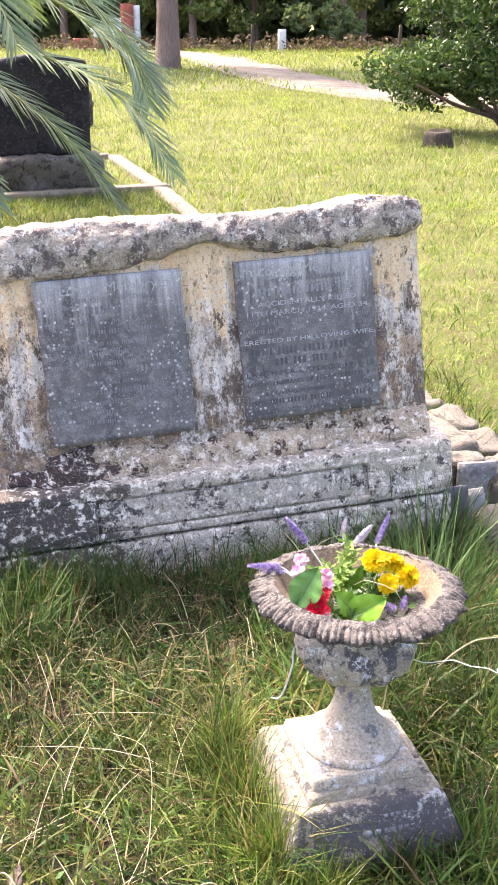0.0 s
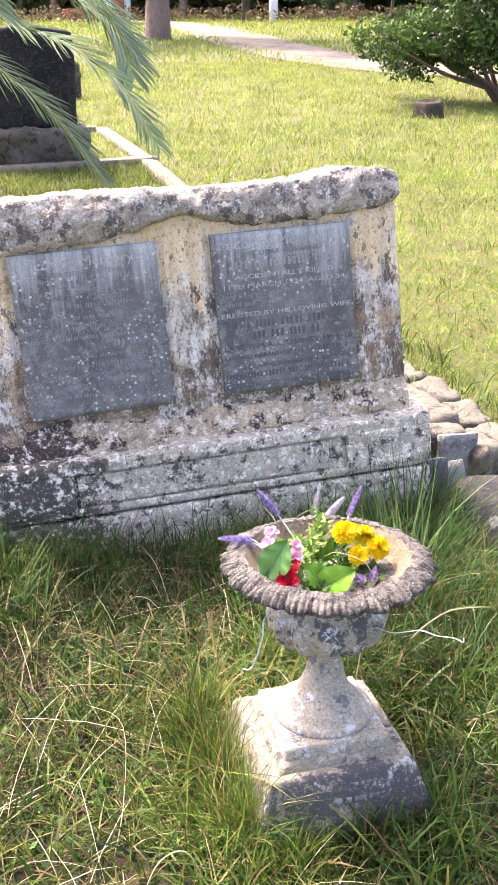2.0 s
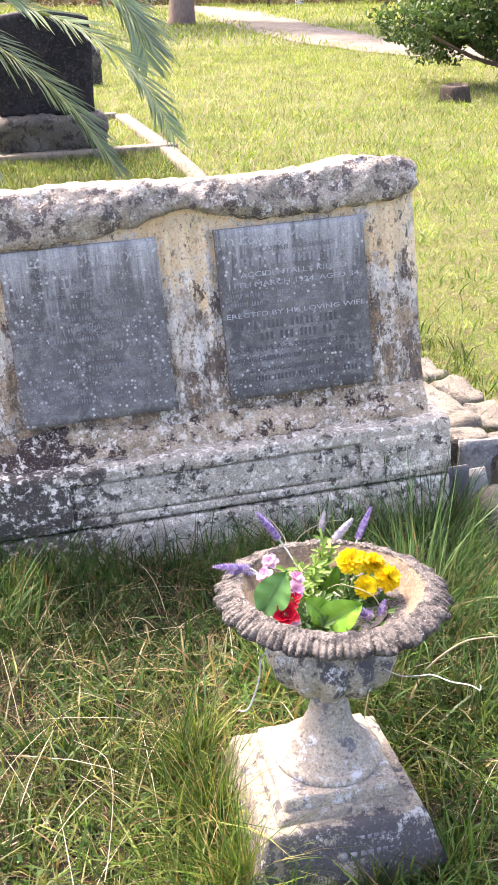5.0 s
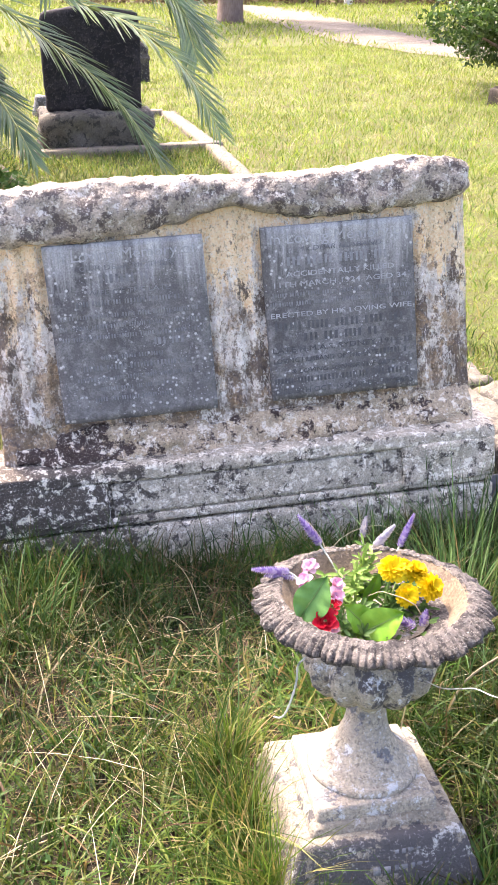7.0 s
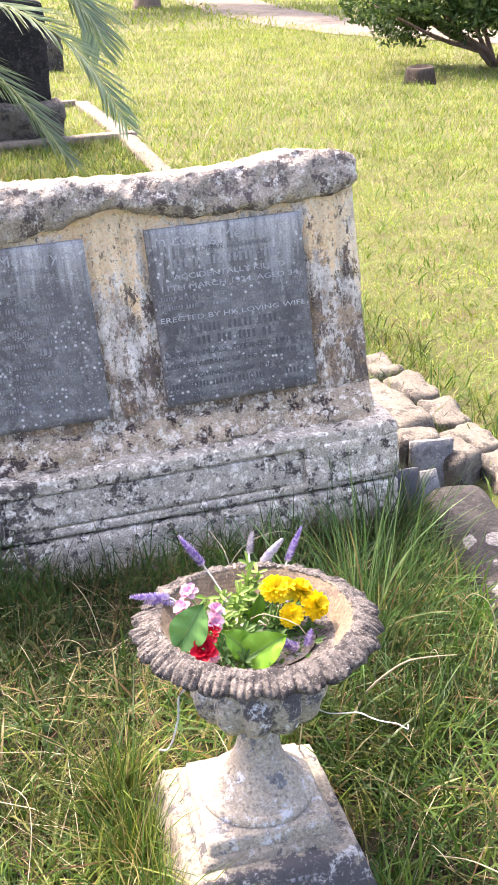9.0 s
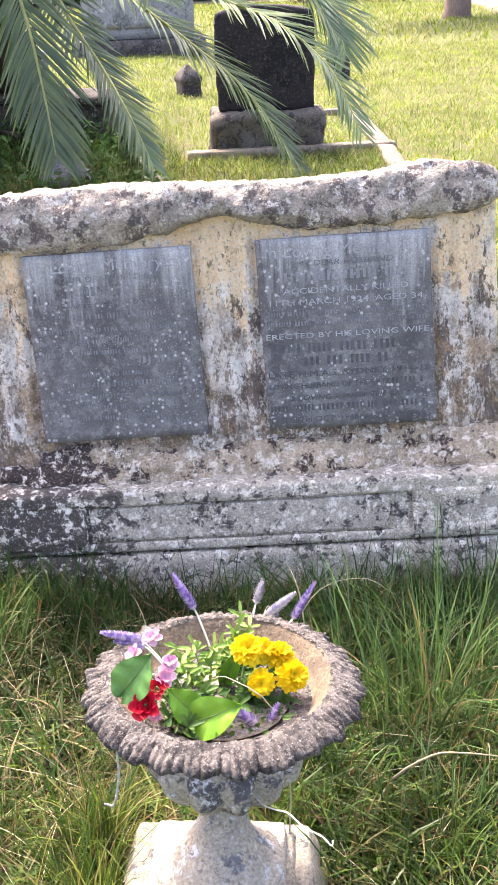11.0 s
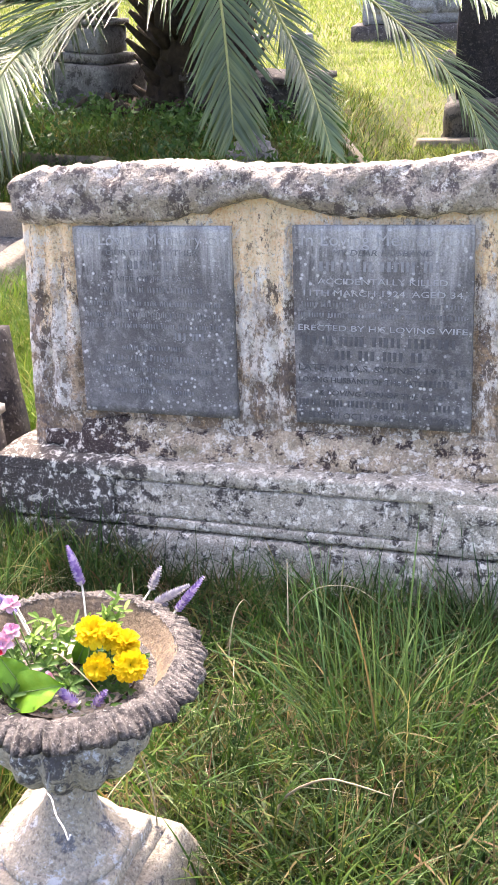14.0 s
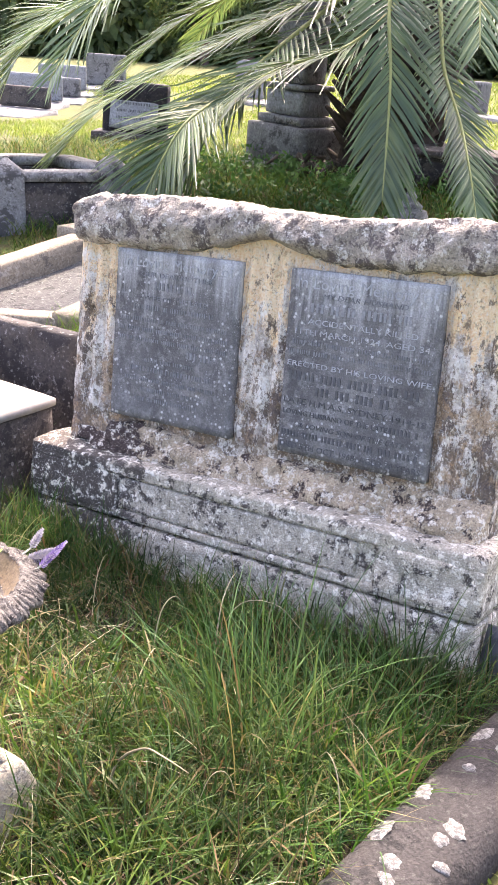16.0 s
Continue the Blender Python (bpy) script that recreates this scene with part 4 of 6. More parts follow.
for i in range(4):
    bars(face, 0.0, 0.30 - i * 0.07, -0.016, 0.34, 0.035, LETTER_DARK)
for i, (x, y, w, h, mt) in enumerate(((-12.0, 16.92, 1.33, 0.66, DARKSTONE), (-13.74, 19.25, 1.62, 0.88, PALEGREY), (-14.8, 21.39, 1.44, 0.72, OLDGREY), (-17.03, 24.36, 1.68, 0.98, PALEGREY), (-18.06, 27.82, 1.60, 1.33, OLDGREY), (-11.78, 25.84, 1.10, 1.37, PALEGREY), (-5.41, 25.59, 1.08, 1.08, OLDGREY))):
    far = thing("grave", pose(x, y, ground_z(x, y), 2, 2, 20 + i * 7), "weathered grave with kerb and low headstone", "grave", "far graves")
    part("kerb", rbox(-w / 2, w / 2, -1.6, 0.1, -0.1, 0.12, 0.12, 0.02, 0.008, 5), OLDGREY, far)
    part("tablet", rbox(-w * 0.4, w * 0.4, -0.02, 0.12, 0.123, h * 0.8, 0.08, 0.04, 0.006, 5), mt, far)

# ---- meadow: stump, posts, pillar ----
bm = spin([(0.20, -0.05), (0.18, 0.05), (0.165, 0.15), (0.16, 0.19), (0.12, 0.20), (0.10, 0.12)], 28, lambda i, a: 1 + 0.09 * math.sin(a * 5) + 0.06 * noise.noise(Vector((math.cos(a) * 3, math.sin(a) * 3, i * 0.4))))
stump = part("tree_stump", bm, DEADWOOD)
stump.matrix_world = pose(7.45, 13.23, ground_z(7.45, 13.23), 3, -4, 0) @ Matrix.Scale(1.15, 4)
tagged(stump, "old grey hollow tree stump in long grass", "stump")
for x, y, h in ((16.62, 47.91, 1.25), (22.77, 44.95, 1.25), (28.97, 41.67, 1.25), (10.51, 51.34, 1.25)):
    ob = part("fence_post", rbox(-0.06, 0.06, -0.06, 0.06, -0.2, h, 0.12, 0.02, 0.01, 6), DEADWOOD)
    ob.matrix_world = pose(x, y, ground_z(x, y), 1, 1, 12)
    tagged(ob, "thin grey wooden fence post", "post", "fence posts")
WHITE = grained("white_paint", (0.70, 0.70, 0.68), (0.82, 0.82, 0.80), 6, 0.7)
BRICKRED = grained("red_brick", (0.34, 0.09, 0.06), (0.42, 0.15, 0.10), 9, 0.9)
ob = part("marker_post", rbox(-0.16, 0.16, -0.08, 0.08, -0.2, 0.80, 0.12, 0.02, 0.004, 6), WHITE)
ob.matrix_world = pose(18.95, 50.11, 0.14, 0, 0, 20) @ Matrix.Scale(1.26, 4)
tagged(ob, "short white painted post at the wood's edge", "post")
pillar = thing("brick_memorial", pose(11.99, 56.26, 0.14, 0, 0, 10) @ Matrix.Scale(1.25, 4), "red brick memorial wall with white tablets", "memorial")
part("pillar", rbox(0.30, 0.72, -0.2, 0.2, -0.1, 1.75, 0.2, 0.01, 0.004), BRICKRED, pillar)
part("wall", rbox(-1.9, 0.30, -0.12, 0.12, -0.1, 0.42, 0.2, 0.01, 0.004), BRICKRED, pillar)
part("column", rbox(0.76, 1.06, -0.12, 0.12, -0.1, 1.70, 0.2, 0.03, 0.004), WHITE, pillar)
part("tablet", rbox(-0.35, 0.18, -0.16, -0.125, 0.40, 1.20, 0.08, 0.015, 0), WHITE, pillar)
part("tablet", rbox(-1.2, -0.6, -0.16, -0.125, 0.44, 0.82, 0.08, 0.015, 0), WHITE, pillar)


# ---- palm ----
def frond(name, pts, length, parent, seed, density=80, droop=0.16, width=0.027):
    """A feather leaf: a bent stalk with narrow folded leaflets along both sides."""
    rng = np.random.default_rng(seed)
    line = bezier(pts, 40)
    stalk = part(name, tube(line, [0.017 * (1 - i / 44) + 0.002 for i in range(41)], 5), RACHIS, parent)
    V, F = [], []
    for i in range(density * 2):
        t = 0.10 + 0.90 * (i // 2) / density
        k = min(int(t * 40), 39)
        p = line[k].lerp(line[k + 1], t * 40 - k)
        d = (line[k + 1] - line[k]).normalized()
        side = d.cross(Vector((0, 0, 1)))
        side = side.normalized() if side.length > 0.05 else Vector((1, 0, 0))
        upv = side.cross(d).normalized()
        s = 1 if i % 2 else -1
        ln = length * (0.55 + 0.45 * math.sin(math.pi * min(1.0, 0.15 + t * 0.85))) * rng.uniform(0.8, 1.1)
        if t > 0.85:
            ln *= 1 - (t - 0.85) * 2.2
        fwd = 0.60 + 1.1 * t + rng.uniform(-0.12, 0.12)
        way = (side * s + d * fwd + upv * rng.uniform(-0.05, 0.4)).normalized()
        nrm = way.cross(d).normalized()
        w = width * rng.uniform(0.7, 1.1) * (1 - 0.3 * t)
        base = len(V)
        fold = way.cross(nrm).normalized()
        for q, ww in ((0.0, 0.5), (0.4, 1.0), (0.75, 0.7), (1.0, 0.05)):
            c = p + way * (ln * q) + Vector((0, 0, -1)) * (ln * droop * q * q * rng.uniform(0.6, 1.2))
            V += [c - fold * (w * ww / 2) + nrm * (w * ww * 0.25), c, c + fold * (w * ww / 2) + nrm * (w * ww * 0.25)]
        for q in range(3):
            a = base + q * 3
            F += [(a, a + 1, a + 4, a + 3), (a + 1, a + 2, a + 5, a + 4)]
    link_mesh("leaf_blade", array_mesh("leaf_blade", np.array([tuple(v) for v in V]), np.array(F)), PALMLEAF, stalk)
    return stalk


palm = thing("palm_tree", pose(0, 0, 0), "date palm with dark shaggy trunk and drooping fronds", "palm tree")
CROWN = Vector((-0.62, 8.1, 2.35))
trunk_bm = spin([(0.46 - 0.03 * (i % 2) - 0.10 * min(1, i / 8), 0.35 + i * 0.09) for i in range(26)], 30,
                lambda i, a: 1 + 0.10 * math.sin(a * 11 + i * 1.3) + 0.10 * noise.noise(Vector((math.cos(a) * 3, math.sin(a) * 3, i * 0.5))))
for v in trunk_bm.verts:
    v.co += Vector((-0.74 + 0.03 * v.co.z, 8.1, 0))
part("trunk", trunk_bm, PALMBARK, palm, "dark trunk rough with old leaf bases")


def boot(i):
    """An old leaf base standing off the trunk."""
    rng = random.Random(i)
    a, z = i * 2.4, 0.65 + (i % 24) * 0.075
    r = 0.36
    p = Vector((-0.72 + r * math.cos(a), 8.1 + r * math.sin(a), z))
    out = Vector((math.cos(a), math.sin(a), 0.9))
    tip = p + out * rng.uniform(0.08, 0.22)
    return tube([p - out * 0.06, p + out * 0.03, tip], [0.05, 0.04, 0.015], 5)


debris = []
for i in range(34):
    q = random.Random(700 + i)
    a, rr = q.uniform(2.6, 6.6), q.uniform(0.35, 0.95)
    x, y = -0.72 + rr * math.cos(a), 8.0 + 0.8 * rr * math.sin(a)
    z, b, ln = ground_z(x, y) + 0.02, q.uniform(0, 6.28), q.uniform(0.12, 0.35)
    debris.append(tube([(x, y, z), (x + 0.5 * ln * math.cos(b), y + 0.5 * ln * math.sin(b), z + q.uniform(0.05, 0.16)), (x + ln * math.cos(b), y + ln * math.sin(b), z + q.uniform(0.0, 0.14))], [0.035, 0.028, 0.008], 5))
tagged(part("dead_palm_debris", merge(*debris), DEADWOOD), "heap of broken dead palm stalks round the trunk", "debris", kind="stuff")
part("leaf_base_crust", merge(*[boot(i) for i in range(110)]), PALMBARK, palm, "stubs of old cut leaves")
frond("frond", [CROWN, (0.15, 7.75, 1.75), (0.84, 7.4, 1.24), (1.20, 7.2, 0.93), (1.50, 7.0, 0.49)], 0.42, palm, 1)
frond("frond", [CROWN, (0.35, 8.2, 1.85), (1.04, 7.95, 1.50), (1.43, 7.65, 1.33), (1.75, 7.4, 1.05), (1.93, 7.15, 0.66)], 0.42, palm, 2)
frond("frond", [CROWN, (0.6, 8.5, 2.25), (1.33, 8.3, 1.83), (1.65, 8.1, 1.60), (1.83, 7.9, 1.40), (1.90, 7.7, 1.10)], 0.50, palm, 3)
frond("frond", [CROWN, (-0.28, 6.9, 2.3), (-0.14, 6.4, 1.85), (-0.02, 6.2, 1.45), (0.05, 6.05, 1.08), (0.09, 5.95, 0.78)], 0.44, palm, 4)
frond("frond", [CROWN, (-0.40, 7.2, 1.9), (-0.55, 6.8, 1.60), (-0.90, 6.4, 1.42), (-1.16, 6.1, 1.11), (-1.28, 5.9, 0.70)], 0.66, palm, 5, 100)
frond("frond", [CROWN, (-0.9, 7.4, 2.0), (-1.27, 7.0, 1.73), (-1.76, 6.7, 1.45), (-2.21, 6.4, 1.14), (-2.57, 6.2, 0.71)], 0.66, palm, 6, 100)
frond("frond", [CROWN, (-0.1, 7.1, 1.95), (0.12, 6.7, 1.50), (0.33, 6.5, 1.18), (0.48, 6.3, 0.93), (0.60, 6.15, 0.67)], 0.30, palm, 7)
frond("frond", [CROWN, (-1.6, 7.8, 2.2), (-2.84, 7.4, 1.87), (-3.02, 7.0, 1.76), (-3.25, 6.8, 1.48), (-3.44, 6.6, 1.02)], 0.66, palm, 8, 100)
frond("frond", [CROWN, (-1.0, 6.9, 1.65), (-1.21, 6.4, 1.29), (-1.26, 6.0, 1.12), (-1.30, 5.8, 0.92), (-1.38, 5.6, 0.58)], 0.66, palm, 9, 100)
frond("frond", [CROWN, (-1.6, 7.0, 2.15), (-2.2, 6.4, 1.85), (-2.7, 6.0, 1.45), (-3.0, 5.7, 1.0)], 0.66, palm, 10, 100)
frond("frond", [CROWN, (-0.9, 9.0, 2.7), (-1.2, 10.0, 2.5), (-1.4, 10.8, 1.9)], 0.5, palm, 11)
frond("frond", [CROWN, (0.3, 9.0, 2.6), (1.0, 9.9, 2.3), (1.5, 10.6, 1.7)], 0.5, palm, 12)
frond("frond", [CROWN, (0.2, 7.6, 2.4), (0.9, 7.2, 2.15), (1.4, 6.9, 1.75), (1.7, 6.7, 1.3)], 0.50, palm, 13)
frond("frond", [CROWN, (-1.7, 8.6, 2.5), (-2.6, 9.0, 2.1), (-3.3, 9.2, 1.5)], 0.5, palm, 14)
frond("frond", [CROWN, (-0.9, 7.2, 2.6), (-1.2, 6.2, 2.3), (-1.45, 5.5, 1.85), (-1.6, 5.1, 1.35)], 0.5, palm, 15)
frond("frond", [CROWN, (-0.3, 7.3, 2.7), (0.15, 6.5, 2.5), (0.5, 5.9, 2.1), (0.7, 5.5, 1.6)], 0.5, palm, 16)
frond("frond", [CROWN, (-1.0, 8.2, 3.0), (-1.3, 8.3, 3.6), (-1.9, 8.4, 3.9)], 0.5, palm, 17)
frond("frond", [CROWN, (-0.5, 7.8, 3.0), (-0.2, 7.5, 3.7), (0.4, 7.3, 3.9)], 0.5, palm, 18)
frond("frond", [CROWN, (-2.0, 8.1, 2.0), (-2.6, 7.9, 1.7), (-3.1, 7.6, 1.2)], 0.5, palm, 19)


# ---- trees and bushes ----
def leaf_cloud(name, centres, radii, count, size, material, parent, seed, flat=0.7):
    """Small leaves scattered through lumpy clumps, denser at their skins."""
    rng = np.random.default_rng(seed)
    centres, radii = np.asarray(centres, float), np.asarray(radii, float)
    k = rng.choice(len(centres), count, p=radii ** 2 / (radii ** 2).sum())
    d = rng.normal(size=(count, 3))
    d /= np.linalg.norm(d, axis=1)[:, None]
    r = radii[k] * rng.uniform(0.25, 1.0, count) ** 0.4 * (1 + 0.25 * np.sin(d[:, 0] * 5 + k) * np.sin(d[:, 2] * 6))
    p = centres[k] + d * r[:, None] * np.array([1, 1, flat])
    a = rng.normal(size=(count, 3))
    a /= np.linalg.norm(a, axis=1)[:, None]
    b = np.cross(a, rng.normal(size=(count, 3)))
    b /= np.linalg.norm(b, axis=1)[:, None]
    s = size * rng.uniform(0.6, 1.3, count)[:, None]
    v = np.stack([p - a * s, p + b * s * 0.45, p + a * s, p - b * s * 0.45], 1).reshape(-1, 3)
    f = np.arange(count * 4).reshape(-1, 4)
    return link_mesh(name, array_mesh(name, v, f), material, parent, smooth=False)


def tree(x, y, height, trunk_r, crown_low, spread, leaf, material, seed, label, group="", leaves=9000, clumps=16, forks=4, split=None):
    rng = random.Random(seed)
    z0 = ground_z(x, y)
    ob = thing("tree", pose(x, y, z0), label, "tree", group)
    split = split or height * 0.42
    bm = tube([(0, 0, -0.2), (0, 0, 0.15), (0.03, 0, split * 0.5), (0.05, 0.02, split)], [trunk_r * 1.45, trunk_r * 1.12, trunk_r * 0.92, trunk_r * 0.85], 14)
    part("trunk", bm, BARK, ob)
    tips = []
    for i in range(forks):
        a = i * 2 * math.pi / forks + rng.uniform(-0.4, 0.4)
        tip = Vector((math.cos(a) * spread * 0.6, math.sin(a) * spread * 0.6, height * rng.uniform(0.75, 0.95)))
        mid = Vector((math.cos(a) * spread * 0.28, math.sin(a) * spread * 0.28, split + (height - split) * 0.45))
        part("limb", tube([(0.05, 0.02, split * 0.92), mid, tip], [trunk_r * 0.6, trunk_r * 0.4, trunk_r * 0.12], 7), BARK, ob)
        tips.append(tip)
    cs, rs = [], []
    for i in range(clumps):
        a, q = rng.uniform(0, 2 * math.pi), rng.uniform(0.1, 1) ** 0.6
        z = crown_low + (height - crown_low) * rng.uniform(0, 1)
        wide = spread * q * (0.55 + 0.45 * math.sin(math.pi * (z - crown_low + 0.6) / (height - crown_low + 0.8)))
        cs.append((wide * math.cos(a), wide * math.sin(a), z))
        rs.append(rng.uniform(0.16, 0.32) * spread)
    leaf_cloud("crown", cs, rs, leaves, leaf, material, ob, seed)
    return ob


tree(9.07, 34.58, 12.5, 0.39, 3.3, 5.3, 0.15, LIGHTLEAF, 1, "large old tree with grey-brown furrowed trunk", "", 14000, 30, 4, 3.1)
WOOD = "trees along the wood's edge"
rng = random.Random(5)
for i in range(26):
    x = -42 + i * 3.7 + rng.uniform(-1.2, 1.2)
    y = 61 - 0.30 * max(0, x - 5) + rng.uniform(-1.0, 5.0) + (6 if x < 8 else 0)
    light = i % 3 == 1
    tree(x, y, rng.uniform(10, 15), rng.uniform(0.2, 0.37), 0.8 if light else rng.uniform(0.2, 1.1), rng.uniform(3.2, 4.4), 0.19, LIGHTLEAF if light else TREELEAF, 20 + i,
         "pale-leaved tree at the wood's edge" if light else "dark dense-leaved tree at the wood's edge", WOOD, 6500, 24, 3)
back = []
for i in range(60):
    x = -72 + i * 2.7
    back.append((x, 74 - 0.25 * max(0, x), 3 + 3 * math.sin(i * 1.7) ** 2))
tagged(leaf_cloud("far_wood", back, [6.0] * len(back), 90000, 0.65, TREELEAF, None, 77, 1.2), "dark wood closing off the meadow", "wood", kind="stuff")
scrub = [(6 + i * 0.70, 54.0 - 0.28 * i * 0.70 + 0.7 * math.sin(i * 2.1), 0.3) for i in range(60)]
tagged(leaf_cloud("undergrowth", scrub, [0.6 + 0.3 * math.sin(i * 1.3) ** 2 for i in range(60)], 9000, 0.11, DEADLEAF, None, 78), "dry brown undergrowth at the wood's edge", "undergrowth", kind="stuff")

shrub = thing("shrub", pose(9.48, 14.52, ground_z(9.48, 14.52)) @ Matrix.Scale(1.14, 4), "large dense green shrub with small white flowers", "shrub")
rng = random.Random(9)
stem_tips = []
for i in range(12):
    a = math.pi * (0.75 + 0.5 * i / 11) + rng.uniform(-0.2, 0.2) if i < 8 else rng.uniform(0, 6.28)
    q = rng.uniform(1.1, 2.1)
    tip = (q * math.cos(a), q * math.sin(a), rng.uniform(0.5, 1.1) if i < 8 else 2.4)
    mid = (0.5 * tip[0], 0.5 * tip[1], 0.35 * tip[2] + 0.1)
    part("stem", tube([(0, 0, -0.1), (0.15 * tip[0], 0.15 * tip[1], 0.2), mid, tip], [0.045, 0.036, 0.024, 0.008], 6), BARK, shrub)
    stem_tips.append(tip)
cs, rs = list(stem_tips), [0.42] * len(stem_tips)
for i in range(50):
    a, z = rng.uniform(0, 6.28), rng.uniform(0.6, 3.0)
    q = rng.uniform(0.3, 1.0) * 1.75 * math.sin(math.pi * min(0.93, (z - 0.2) / 3.3)) ** 0.5
    cs.append((q * math.cos(a), q * math.sin(a), z))
    rs.append(rng.uniform(0.32, 0.5))
leaf_cloud("foliage", cs, rs, 36000, 0.043, BUSHLEAF, shrub, 10)
PETALWHITE = grained("white_petal", (0.80, 0.80, 0.76), (0.72, 0.72, 0.66), 60, 0.6)
leaf_cloud("blossom", [c for c in cs[12:40]], rs[12:40], 160, 0.035, PETALWHITE, shrub, 11)


# ---- grass ----
def blades(name, xy, h, w, bend, material, label, seed, segs=2, parts_kind="stuff", z=None, heading=None):
    """Many grass blades as one object: each a tapering, bowed strip rising from the ground."""
    r = np.random.default_rng(seed)
    n = len(xy)
    z = lay(xy[:, 0], xy[:, 1]) - 0.01 if z is None else z
    a = r.uniform(0, 2 * np.pi, n) if heading is None else heading
    b = r.uniform(0, 2 * np.pi, n)
    out = np.stack([np.cos(a), np.sin(a), np.zeros(n)], 1)
    side = np.stack([np.cos(b), np.sin(b), np.zeros(n)], 1) * (w / 2)[:, None]
    root = np.concatenate([xy, z[:, None]], 1)
    rows = []
    for s in range(segs + 1):
        t = s / segs
        lean = bend * t ** 1.8
        c = root + out * (h * lean)[:, None]
        c[:, 2] += h * t * np.clip(1 - 0.45 * bend * t, 0.15, 1)
        if s < segs:
            k = (1 - 0.55 * t)
            rows += [c - side * k, c + side * k]
        else:
            rows += [c]
    v = np.stack(rows, 1)
    m = v.shape[1]
    tri = []
    for s in range(segs - 1):
        q = 2 * s
        tri += [(q, q + 1, q + 3), (q, q + 3, q + 2)]
    q = 2 * (segs - 1)
    tri += [(q, q + 1, q + 2)]
    f = (np.arange(n)[:, None, None] * m + np.array(tri)[None]).reshape(-1, 3)
    ob = link_mesh(name, array_mesh(name, v.reshape(-1, 3), f), material)
    return tagged(ob, label, "grass", kind=parts_kind)


def clear(xy):
    """Keeps off the stones, beds and the road."""
    x, y = xy[:, 0], xy[:, 1]
    lx_ = (x - 0.173) * HX.x + (y - 2.893) * HX.y
    ly_ = (x - 0.173) * HY.x + (y - 2.893) * HY.y
    ok = ~((lx_ > -0.01) & (lx_ < 1.59) & (ly_ > -0.07) & (ly_ < 0.24))
    ok &= ~((abs(x - 0.848) < 0.195) & (abs(y - 1.612) < 0.195))
    ok &= ~((x > 1.75) & (x < 2.15) & (y > 2.80) & (y < 3.5))
    kx = 1.63 + (y - 1.05) * 0.194
    ok &= ~((abs(x - kx) < 0.105) & (y < 2.82))
    ok &= ~((x < 0.07) & (x > -0.95) & (y > 1.98) & (y < 3.2))
    ok &= ~((x < 0.02) & (x > -1.1) & (abs(y - 3.36) < 0.06))
    ok &= ~((x > -1.75) & (x < -0.62) & (y > 4.2) & (y < 5.4) & (x < -0.85 + (y - 4.2) * 0.2))
    ok &= ~((abs(x - 1.525) < 0.54) & (abs(y - 10.80) < 0.22))
    ok &= ~((abs(x + 0.1) < 0.42) & (abs(y - 7.8) < 0.28))
    ok &= ~((abs(x + 0.74) < 0.4) & (abs(y - 8.1) < 0.4))
    ok &= ~((abs(x + 1.58) < 0.34) & (abs(y - 8.15) < 0.28))
    ry = np.interp(y, [12.39, 16.45, 22.08, 28.92, 37.59, 49.84], [16.89, 13.65, 11.03, 11.11, 12.24, 13.07])
    ok &= ~((abs(x - ry) < 0.95 + 0.40 * np.sin(y * 3) * np.sin(y * 1.7 + x * 2) + 1.0 * (y < 18)) & (y > 12) & (y < 52))
    return ok


def scatter(n, x0, x1, y0, y1, seed, patch=0.0, scale=1.0):
    """Random spots on the ground, thinned out in soft patches."""
    r = np.random.default_rng(seed)
    xy = np.stack([r.uniform(x0, x1, n), r.uniform(y0, y1, n)], 1)
    keep = clear(xy)
    if patch:
        f = np.sin(xy[:, 0] * 2.9 * scale + 1.3 * np.sin(xy[:, 1] * 3.7 * scale)) * np.sin(xy[:, 1] * 3.3 * scale + 1.1 * np.sin(xy[:, 0] * 4.3 * scale))
        keep &= r.uniform(0, 1, n) > patch * (0.5 - 0.5 * f)
    return xy[keep], r


xy, r = scatter(100000, -1.1, 1.78, 0.55, 2.84, 1, 0.9, 2.3)
# Spots in the headstone's shade get the darker blades, so shade is coloured in.
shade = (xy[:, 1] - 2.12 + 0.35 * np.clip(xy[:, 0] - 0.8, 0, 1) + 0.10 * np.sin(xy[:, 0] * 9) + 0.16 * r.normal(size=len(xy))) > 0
for spot, material, label in ((xy[~shade], BLADES, "mixed green and yellowing grass round the urn"), (xy[shade], BLADES_GREEN, "green grass before the headstone, darkened for its shade")):
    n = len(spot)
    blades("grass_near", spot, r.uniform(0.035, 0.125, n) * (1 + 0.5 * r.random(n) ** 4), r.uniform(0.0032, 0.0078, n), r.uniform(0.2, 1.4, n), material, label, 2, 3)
# Dark sheet under the blades: shade in the gaps is put into its colour.
plot_bed("plot_shade_soil", [(-0.85, 0.80), (1.55, 0.80), (1.93, 2.86), (-0.95, 2.86)], HUMUS, "humus under the double grave's grass, darkened for shade between blades")
# broad fresh blades standing among the finer grass
for n_, box, low, high, material, label, seed in ((7000, (-1.0, 1.55, 0.6, 2.2), 0.06, 0.19, BLADES, "broad green grass blades round the urn", 81), (6500, (0.85, 1.75, 1.15, 2.75), 0.09, 0.24, BLADES_LUSH, "broad fresh green blades beside the kerb", 82), (4000, (-0.9, 1.0, 2.0, 2.8), 0.08, 0.20, BLADES_GREEN, "broad dark green blades before the headstone", 83)):
    xy, r = scatter(n_, *box, seed, 0.75, 2.4)
    blades("grass_broad", xy, r.uniform(low, high, len(xy)), r.uniform(0.005, 0.0095, len(xy)), r.uniform(0.15, 1.3, len(xy)), material, label, seed + 10, 4)
